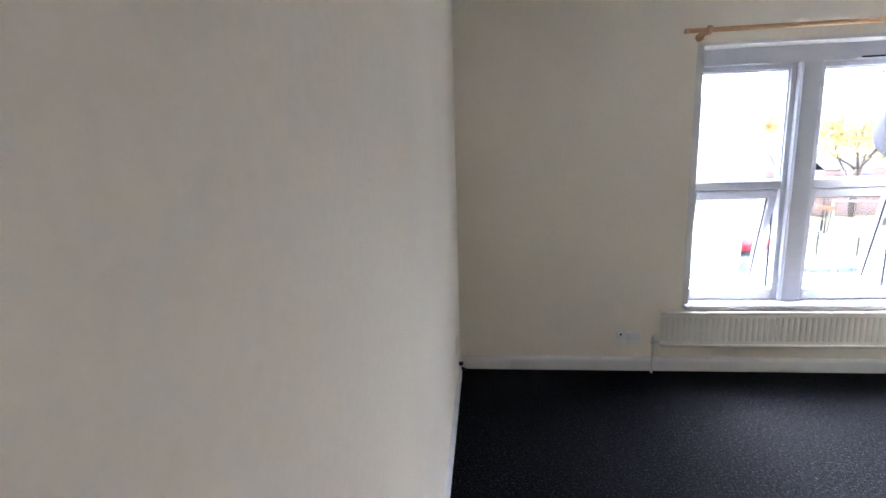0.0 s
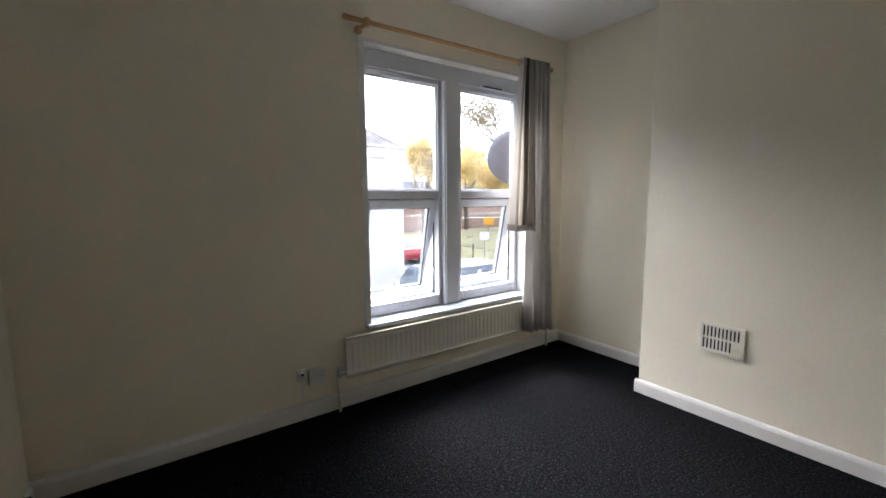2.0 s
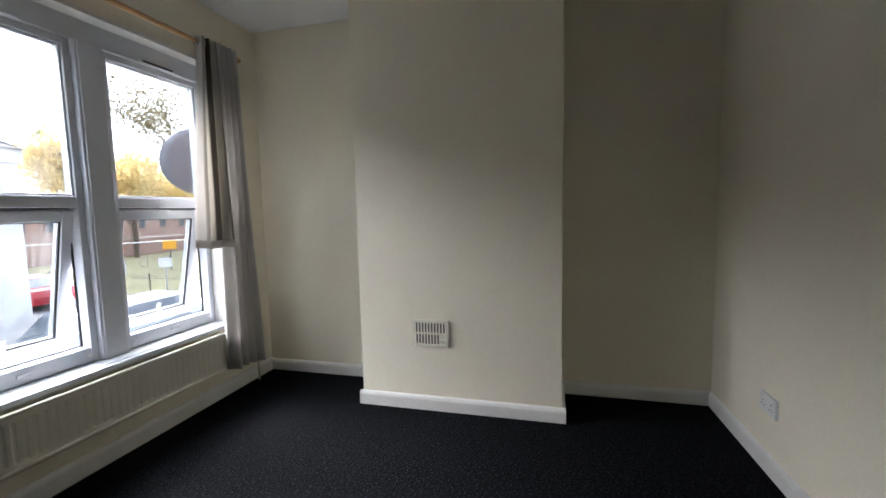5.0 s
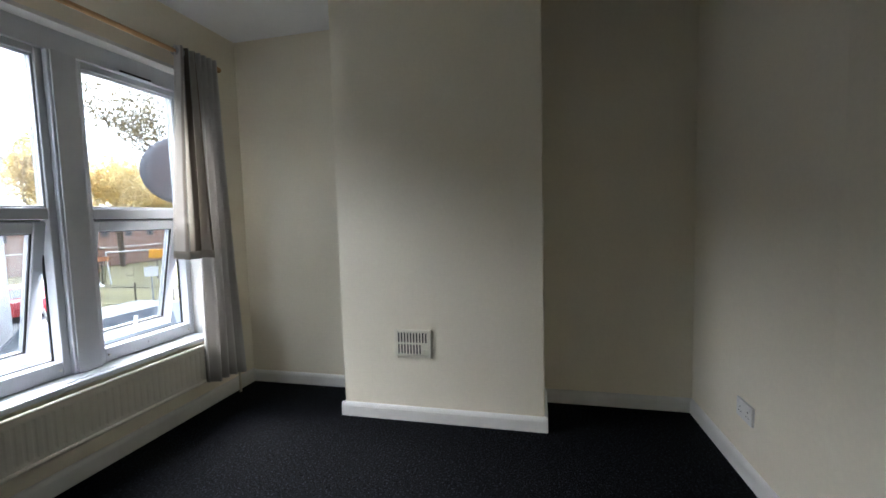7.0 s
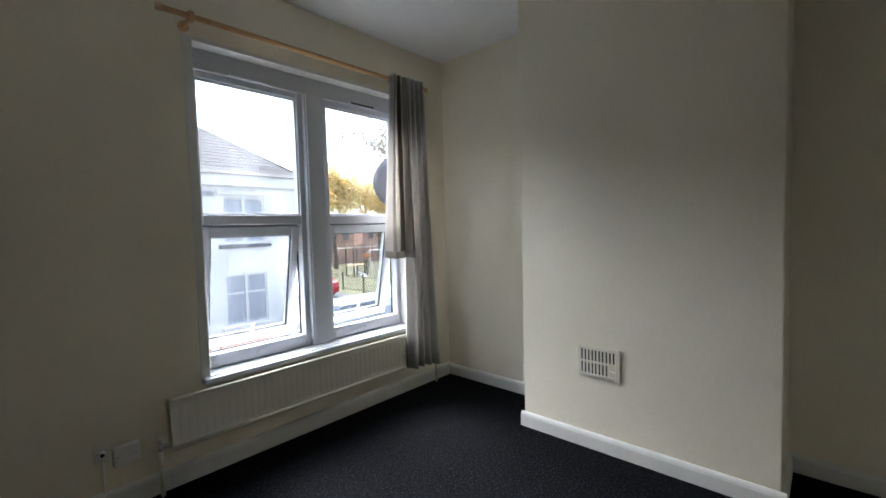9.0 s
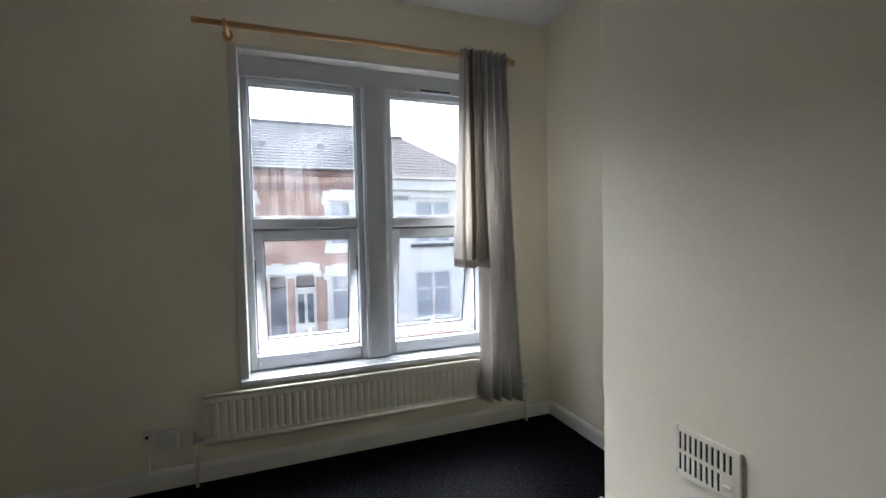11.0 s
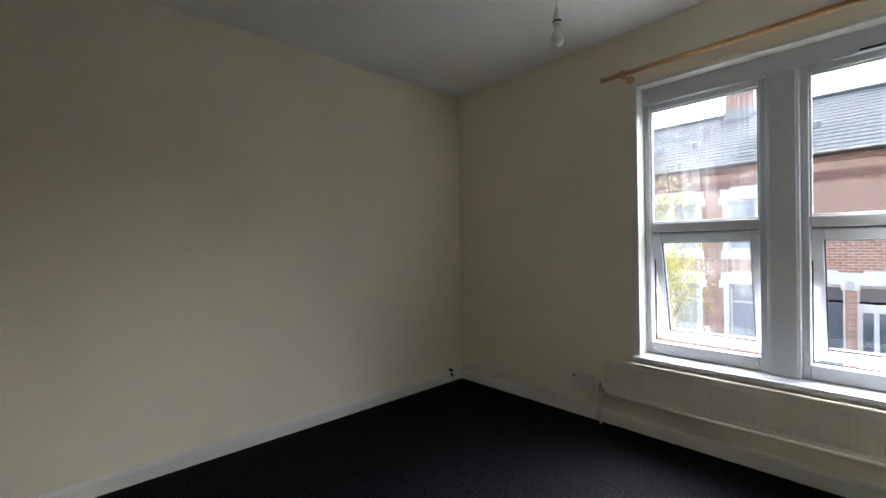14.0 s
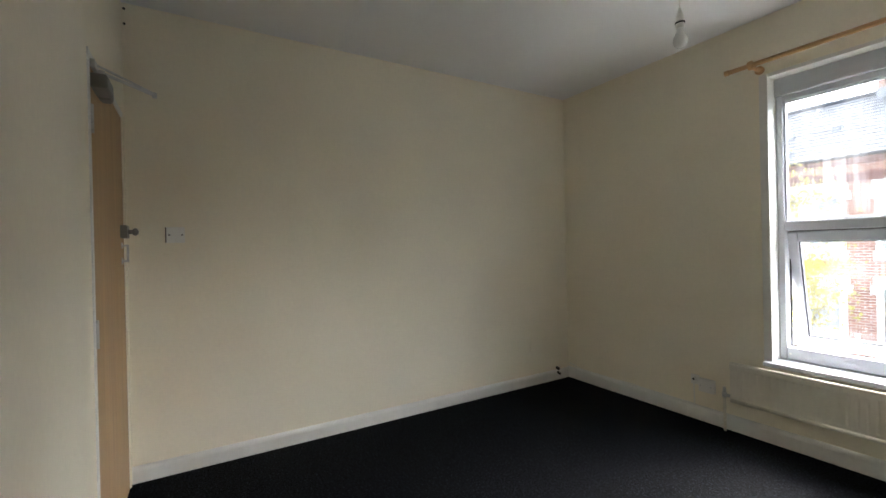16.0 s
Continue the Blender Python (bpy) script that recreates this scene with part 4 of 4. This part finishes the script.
wh = thing("white_house", (7.16, FY, GZ), "white painted rendered end house with a dark tiled hipped roof", "house")
W0, W1 = 5.07, 9.25
up, low = (6.20, 7.60, 0.87, 2.42), (6.16, 7.58, -1.96, -0.20)
part("wall", pierced(bmesh.new(), W0, W1, GZ - 0.1, 3.2, FY, FY + 0.25, [up, low]), RENDER, wh)
part("side_wall", B(W1 - 0.25, W1, FY + 0.25, 23.4, GZ - 0.1, 3.2), RENDER, wh)
part("back_wall", B(W0, W1 - 0.25, 23.2, 23.4, GZ, 3.2), RENDER, wh)
for o, rail in ((up, None), (low, -0.85)):
    glazing(wh, *o, FY + 0.05, [(o[0] + o[1]) / 2], rail, NET)
part("sill", B(6.02, 7.78, FY - 0.09, FY + 0.02, 0.70, 0.83, 0.01), SLATE, wh, "dark painted sill")
part("sill", B(6.02, 7.74, FY - 0.09, FY + 0.02, -2.08, -1.97, 0.01), STONE, wh)
part("cornice", B(W0, W1 + 0.08, FY - 0.18, FY - 0.001, 2.78, 3.2, 0.03), STONE, wh)
part("hood_mould", B(6.00, 7.80, FY - 0.07, FY - 0.001, 2.50, 2.63, 0.01), STONE, wh)
part("cable_band", B(W0, 5.95, FY - 0.03, FY - 0.001, 2.44, 2.60), LEAD, wh)
sloped_roof(wh, W0, W1 + 0.1, FY, 3.22, YR, 5.5, TILE, 15, 0.25, 2.6)

# front garden walls across the street
for a, b in ((-7.5, -1.3), (-0.9, 1.35), (2.95, 5.3), (5.6, 9.2)):
    g = thing("garden_wall", ((a + b) / 2, 15.1, GZ), "low red brick garden wall with a pale coping", "wall", "garden walls across the street")
    part("brickwork", B(a, b, 15.0, 15.22, GZ, GZ + 0.72), BRICK, g)
    part("coping", B(a - 0.03, b + 0.03, 14.96, 15.26, GZ + 0.72, GZ + 0.80, 0.015), STONE, g)


# ---- satellite dish on the outside wall ----
ds = thing("satellite_dish", (3.62, 3.68, 1.45), "dark grey perforated satellite dish on a wall bracket", "satellite dish")
bm = bmesh.new()
rings = []
for k in range(7):
    r = 0.33 * k / 6
    rings.append([bm.verts.new((r * math.cos(a * math.pi / 18), r * math.sin(a * math.pi / 18) * 0.92, 0.30 * r * r / 0.36)) for a in range(36)] if k else [bm.verts.new((0, 0, 0))])
for a in range(36):
    bm.faces.new((rings[0][0], rings[1][a], rings[1][(a + 1) % 36]))
    for k in range(1, 6):
        bm.faces.new((rings[k][a], rings[k + 1][a], rings[k + 1][(a + 1) % 36], rings[k][(a + 1) % 36]))
aim = Vector((0.55, 0.75, 0.36)).to_track_quat("Z", "Y").to_matrix().to_4x4()
bmesh.ops.transform(bm, matrix=Matrix.Translation((3.71, 4.28, 1.645)) @ aim, verts=bm.verts)
d = part("reflector", bm, DISH, ds, smooth=True)
sol = d.modifiers.new("thickness", "SOLIDIFY")
sol.thickness = 0.006
bm = bmesh.new()
tube(bm, (3.62, 3.685, 1.55), (3.62, 4.10, 1.55), 0.02, seg=12)
tube(bm, (3.62, 4.10, 1.50), (3.62, 4.10, 1.78), 0.022, seg=12)
tube(bm, (3.62, 4.10, 1.66), (3.69, 4.27, 1.645), 0.018, seg=12)
box(bm, 3.54, 3.70, 3.681, 3.693, 1.45, 1.65, 0.002)
part("bracket", bm, RAIL, ds)
bm = bmesh.new()
tube(bm, (3.67, 4.28, 1.375), (3.94, 4.64, 1.675), 0.010, seg=8)
tube(bm, (3.92, 4.61, 1.675), (3.86, 4.53, 1.705), 0.03, seg=12)
part("receiver_arm", bm, RAIL, ds)


# ---- trees ----
def limb(bm, a, b, r0, r1, seg=7):
    tube(bm, a, b, r0, r1, seg)


def tree(name, base, height, spread, leaf_mat, label, leaves=2600, size=0.22, seed=1, bare=0.25, trunk=0.2, slim=1.0, low=0.28):
    """A tapered trunk with forking limbs and a crown of many small leaves."""
    rnd = random.Random(seed)
    t = thing(name, base, label, "tree")
    wood, tips = bmesh.new(), []
    base = Vector(base)

    def grow(p, d, length, r, level):
        steps = 3
        for _ in range(steps):
            q = p + d * (length / steps)
            limb(wood, p, q, r, r * 0.82, 7 if level < 2 else 4)
            p, r = q, r * 0.82
            d = (d + Vector((rnd.uniform(-1, 1), rnd.uniform(-1, 1), rnd.uniform(-0.3, 0.5))) * 0.16).normalized()
            if level >= 1:
                tips.append((p.copy(), d.copy(), level))
        if level < 4:
            for _ in range(3 if level else 5):
                a = rnd.uniform(0, 2 * math.pi)
                side = Vector((math.cos(a), math.sin(a), 0))
                nd = (d * (1.0 if level else 0.75) + side * rnd.uniform(0.45, 0.95) * slim + Vector((0, 0, 0.22))).normalized()
                grow(p if rnd.random() < 0.6 else p - d * length * rnd.uniform(0, 0.45), nd, length * rnd.uniform(0.55, 0.78), r * 0.62, level + 1)

    grow(base, Vector((0, 0, 1)), height * low, trunk, 0)
    top = max(p.z for p, _, _ in tips) - base.z
    wide = max(math.hypot(p.x - base.x, p.y - base.y) for p, _, _ in tips)
    sx, sz = spread / wide, height / top
    for v in wood.verts:
        v.co = Vector((base.x + (v.co.x - base.x) * sx if v.co.z > base.z + 0.1 else v.co.x, base.y + (v.co.y - base.y) * sx if v.co.z > base.z + 0.1 else v.co.y, base.z + (v.co.z - base.z) * sz))
    part("trunk", wood, BARK, t)
    outer = [x for x in tips if x[2] >= 2] or tips
    verts, faces = [], []
    for _ in range(leaves):
        p, d, lv = rnd.choice(outer)
        p = Vector((base.x + (p.x - base.x) * sx, base.y + (p.y - base.y) * sx, base.z + (p.z - base.z) * sz))
        p += Vector([rnd.gauss(0, 1) for _ in range(3)]) * bare
        u = Vector([rnd.gauss(0, 1) for _ in range(3)]).normalized()
        w = u.cross(Vector([rnd.gauss(0, 1) for _ in range(3)])).normalized()
        s = size * rnd.uniform(0.6, 1.3)
        n = u.cross(w) * s * 0.18
        k = len(verts)
        for c in (p - u * s, p + w * s * 0.5 + n, p + u * s, p - w * s * 0.5 + n):
            verts.append(c - base)
        faces += [(k, k + 1, k + 2), (k, k + 2, k + 3)]
    me = bpy.data.meshes.new("crown")
    me.from_pydata(verts, [], faces)
    me.materials.append(leaf_mat)
    crown = new("crown", me)
    crown.parent = t
    ORIGIN[crown] = base
    return t


GB = GZ - 0.14
tree("tree", (26.7, 41.0, GB), 11.3, 4.4, LEAFY, "tall tree with dense golden autumn leaves beside the park", 5200, 0.20, 3, 0.45, 0.28)
tree("tree", (35.4, 44.0, GB), 10.6, 5.4, LEAFY, "broad tree with yellow autumn leaves in the park", 7500, 0.21, 5, 0.5, 0.25)
tree("tree", (43.2, 44.0, GB), 10.6, 5.6, LEAFY, "broad tree with yellow autumn leaves in the park", 7500, 0.21, 6, 0.5, 0.25)
tree("tree", (50.0, 52.0, GB), 9.5, 5.2, LEAFG, "broad tree turning yellow behind the park", 4200, 0.24, 7, 0.6, 0.25)
tree("tree", (28.0, 27.0, GB), 14.3, 8.8, LEAFB, "tall half-bare tree with sparse autumn leaves", 4200, 0.12, 8, 0.35, 0.26)
tree("poplar", (31.6, 51.0, GB), 14.0, 1.3, LEAFG, "slender half-bare poplar tree beyond the park", 1500, 0.16, 9, 0.3, 0.16, 0.35)
tree("poplar", (29.2, 53.0, GB), 12.5, 1.2, LEAFG, "slender half-bare poplar tree beyond the park", 900, 0.16, 10, 0.3, 0.16, 0.35)
tree("tree", (21.0, 48.0, GB), 7.4, 4.0, LEAFY, "low tree with yellow autumn leaves behind the white house", 4200, 0.20, 11, 0.5, 0.22)
tree("street_tree", (0.45, 6.3, GZ + 0.08), 4.75, 1.35, LEAFG, "young street tree with thin branches and few yellow-green leaves", 10000, 0.022, 14, 0.12, 0.045, 0.75, 0.15)
tree("conifer", (3.2, 30.0, GB), 12.0, 1.4, LEAFG, "dark slender tree behind the houses", 3200, 0.16, 15, 0.3, 0.16, 0.4)


# ---- park: boundary railings, brick wall, play things ----
def railing(a, b, label):
    """Black upright bars between two rails, with posts."""
    a, b = Vector((*a, 0)), Vector((*b, 0))
    n = max(1, round((b - a).length / 2.4))
    f = thing("park_fence", (a.x, a.y, GB), label, "fence", "park railings")
    for i in range(n):
        p, q = a.lerp(b, i / n), a.lerp(b, (i + 1) / n)
        part("post", T((p.x, p.y, GB), (p.x, p.y, GB + 1.35), 0.04, seg=6), RAIL, f)
        bm = bmesh.new()
        for z in (0.2, 1.1):
            tube(bm, (p.x, p.y, GB + z), (q.x, q.y, GB + z), 0.018, seg=4)
        for k in range(1, 18):
            r = p.lerp(q, k / 18)
            tube(bm, (r.x, r.y, GB + 0.08), (r.x, r.y, GB + 1.25), 0.009, seg=4)
        part("fence_panel", bm, RAIL, f)


railing((17.6, 14.4), (17.6, 38.0), "black painted steel railings along the park")
railing((17.6, 14.4), (36.8, 14.4), "black painted steel railings along the street side of the park")
bw = thing("park_wall", (35, 46.5, GB), "long red brick wall at the back of the park", "wall")
part("brickwork", B(14, 62, 46.4, 46.7, GB, GB + 1.9), BRICK, bw)
part("coping", B(14, 62, 46.35, 46.75, GB + 1.9, GB + 2.0), STONE, bw)
gp = thing("garden_wall", (9.9, 15.3, GZ), "red brick corner pier with a stone cap", "wall", "garden walls across the street")
part("pier", B(9.6, 10.15, 15.0, 15.5, GZ, GZ + 1.25), BRICK, gp)
part("cap", B(9.55, 10.2, 14.95, 15.55, GZ + 1.25, GZ + 1.33, 0.02), STONE, gp)

sw = thing("play_swing", (25.0, 26.5, GB), "playground swing frame with a steel crossbar", "swing")
for x, y in ((22.6, 27.6), (26.4, 25.2)):
    for s in (-0.8, 0.8):
        part("leg", T((x + s * 0.5, y + s, GB), (x, y, GB + 2.3), 0.05, seg=8), METAL, sw)
part("crossbar", T((22.6, 27.6, GB + 2.3), (26.4, 25.2, GB + 2.3), 0.055, seg=8), METAL, sw)
for k in (0.3, 0.62):
    p = Vector((22.6, 27.6, GB + 2.3)).lerp(Vector((26.4, 25.2, GB + 2.3)), k)
    for s in (-0.2, 0.2):
        part("chain", T((p.x + s, p.y - s * 0.6, p.z), (p.x + s, p.y - s * 0.6, GB + 0.5), 0.012, seg=4), METAL, sw)
    part("seat", B(p.x - 0.25, p.x + 0.25, p.y - 0.1, p.y + 0.1, GB + 0.46, GB + 0.51, 0.01), BLACK, sw)
tw = thing("play_tower", (21.4, 28.2, GB), "playground climbing tower with a slide and an arched roof", "climbing frame")
for x in (20.8, 22.0):
    for y in (27.6, 28.8):
        part("post", T((x, y, GB), (x, y, GB + 2.5), 0.06, seg=8), RAIL, tw)
part("deck", B(20.7, 22.1, 27.5, 28.9, GB + 1.0, GB + 1.08), PINE, tw)
bm = bmesh.new()
for k in range(8):
    a0, a1 = math.pi * k / 8, math.pi * (k + 1) / 8
    tube(bm, (21.4 + 0.8 * math.cos(a0), 27.5, GB + 2.4 + 0.45 * math.sin(a0)), (21.4 + 0.8 * math.cos(a1), 27.5, GB + 2.4 + 0.45 * math.sin(a1)), 0.05, seg=6)
part("arch", bm, GRASS, tw, "green arched roof rail")
part("slide", turned(B(21.0, 21.5, 25.6, 27.6, GB + 0.5, GB + 0.56, 0.02), (21.25, 27.6, GB + 0.5), "X", 25), METAL, tw, "steel slide")
pp = thing("playground_board", (25.2, 25.9, GB), "bright yellow playground panel on a post", "playground sign")
part("post", T((25.2, 25.9, GB), (25.2, 25.9, GB + 1.7), 0.05, seg=8), RAIL, pp)
bm = B(24.72, 25.68, 25.80, 25.88, GB + 1.65, GB + 2.35, 0.05)
part("panel", turned(bm, (25.2, 25.9, 0), "Z", -42), YELLOW, pp)
op = thing("playground_board", (22.0, 27.3, GB), "small orange playground board on a post", "playground sign")
part("post", T((22.0, 27.3, GB), (22.0, 27.3, GB + 1.7), 0.05, seg=8), RAIL, op)
part("board", turned(B(21.5, 22.5, 27.2, 27.26, GB + 1.72, GB + 2.05, 0.04), (22, 27.3, 0), "Z", -42), POT, op)
sg = thing("parking_sign", (14.9, 19.6, GZ), "small blue and white street sign on a grey post", "street sign")
part("post", T((16.9, 19.6, GB), (16.9, 19.6, GB + 2.3), 0.035, seg=8), LEAD, sg)
part("plate", turned(B(16.62, 17.18, 19.55, 19.565, GB + 1.8, GB + 2.25, 0.005), (16.9, 19.6, 0), "Z", -35), STONE, sg)


for toy in (sw, tw, pp, op):
    toy.location += Vector((2.3, 5.0, 0))


# ---- parked vehicles ----
def vehicle(name, at, heading, length, width, profile, glass, paint, label, category):
    """A car from its side profile: rounded body, window band, wheels, lights. It stands along its heading."""
    v = thing(name, at, label, category)
    m = Matrix.Translation(at) @ Matrix.Rotation(radians(heading), 4, "Z")

    def put(nm, bm, mat, parent=v, smooth=False):
        bmesh.ops.transform(bm, matrix=m, verts=bm.verts)
        return part(nm, bm, mat, parent, smooth=smooth)

    bm = bmesh.new()
    hw = width / 2
    rows = []
    for y, inset in ((-hw, 0.0), (-hw * 0.5, 0.0), (hw * 0.5, 0.0), (hw, 0.0)):
        line = []
        for x, z in profile:
            taper = 0.16 if z > 1.0 else 0.0
            line.append(bm.verts.new((x * length, y * (1 - taper * (z - 1.0) / 0.6 if taper else 1), z)))
        rows.append(line)
    k = len(profile)
    for p, q in zip(rows, rows[1:]):
        for i in range(k):
            bm.faces.new((p[i], p[(i + 1) % k], q[(i + 1) % k], q[i]))
    bm.faces.new(rows[0])
    bm.faces.new(rows[-1][::-1])
    bmesh.ops.bevel(bm, geom=[e for e in bm.edges if e.is_manifold and e.calc_face_angle(0) > 0.5], offset=0.05, segments=3, affect="EDGES")
    body = put("body", bm, paint)
    for s in (-1, 1):
        bm = bmesh.new()
        vs = [bm.verts.new((x * length, s * (hw * (1 - 0.16 * (z - 1.0) / 0.6 if z > 1 else 1) + 0.006), z)) for x, z in glass]
        f = bm.faces.new(vs)
        bmesh.ops.extrude_face_region(bm, geom=[f])
        put("side_window", bm, PANE, body)
    for (x0, z0), (x1, z1) in ((profile[3], profile[4]), (profile[5], profile[6])):
        bm = bmesh.new()
        d = Vector((z1 - z0, 0, -(x1 - x0) * length)).normalized()
        if d.z < 0:
            d = -d
        a, b = Vector((x0 * length, 0, z0)), Vector((x1 * length, 0, z1))
        a, b = a.lerp(b, 0.12) + d * 0.008, a.lerp(b, 0.9) + d * 0.008
        vs = [bm.verts.new(c) for c in (a + Vector((0, -hw * 0.82, 0)), a + Vector((0, hw * 0.82, 0)), b + Vector((0, hw * 0.74, 0)), b + Vector((0, -hw * 0.74, 0)))]
        bm.faces.new(vs)
        put("windscreen", bm, PANE, body)
    for x in (-0.31, 0.31):
        for s in (-1, 1):
            bm = T((x * length, s * (hw - 0.2), 0.31), (x * length, s * (hw + 0.01), 0.31), 0.31, seg=20)
            w = put("wheel", bm, BLACK)
            put("rim", T((x * length, s * (hw + 0.008), 0.31), (x * length, s * (hw + 0.02), 0.31), 0.20, seg=16), METAL, w)
    for s in (-1, 1):
        put("headlight", ball(bmesh.new(), (0.475 * length, s * hw * 0.72, 0.68), 0.13, (0.7, 1.2, 0.7)), BULB, body)
    return v


CARP = [(-0.49, 0.30), (-0.5, 0.62), (-0.47, 0.92), (-0.40, 1.0), (-0.27, 1.44), (0.06, 1.46), (0.24, 0.98), (0.44, 0.82), (0.495, 0.62), (0.49, 0.30)]
CARG = [(-0.36, 1.02), (-0.25, 1.37), (0.05, 1.39), (0.19, 1.02)]
VANP = [(-0.5, 0.30), (-0.5, 1.0), (-0.495, 1.5), (-0.49, 1.7), (-0.46, 1.93), (0.16, 1.93), (0.33, 1.15), (0.46, 0.98), (0.5, 0.7), (0.49, 0.30)]
VANG = [(-0.40, 1.2), (-0.40, 1.7), (0.12, 1.7), (0.26, 1.2)]
vehicle("van", (8.4, 12.2, GZ - 0.02), 180, 4.6, 1.85, VANP, VANG, CARGREY, "dark grey van parked at the kerb", "van")
vehicle("car", (12.9, 12.3, GZ - 0.02), 180, 4.1, 1.75, CARP, CARG, CARWHITE, "white hatchback parked at the kerb", "car")
vehicle("car", (14.6, 25.5, GZ - 0.02), 90, 4.1, 1.75, CARP, CARG, CARRED, "red hatchback parked in the side street", "car")
vehicle("car", (2.2, 11.9, GZ - 0.02), 0, 4.2, 1.75, CARP, CARG, CARWHITE, "white car parked across the street", "car")

# distant roofs behind the park
for x, y, w in ((40, 66, 14), (60, 70, 16), (18, 72, 13)):
    h = thing("distant_house", (x, y, GB), "distant brick house with a grey roof beyond the park", "house", "houses beyond the park")
    part("wall", B(x - w / 2, x + w / 2, y, y + 8, GB, 1.6), BRICK, h)
    for k in range(4):
        wx = x - w / 2 + w * (k + 0.5) / 4
        part("window", B(wx - 0.6, wx + 0.6, y - 0.03, y + 0.01, -0.6, 0.9), PANE, h)
    sloped_roof(h, x - w / 2, x + w / 2, y, 1.6, y + 4, 4.2, SLATE, 6)
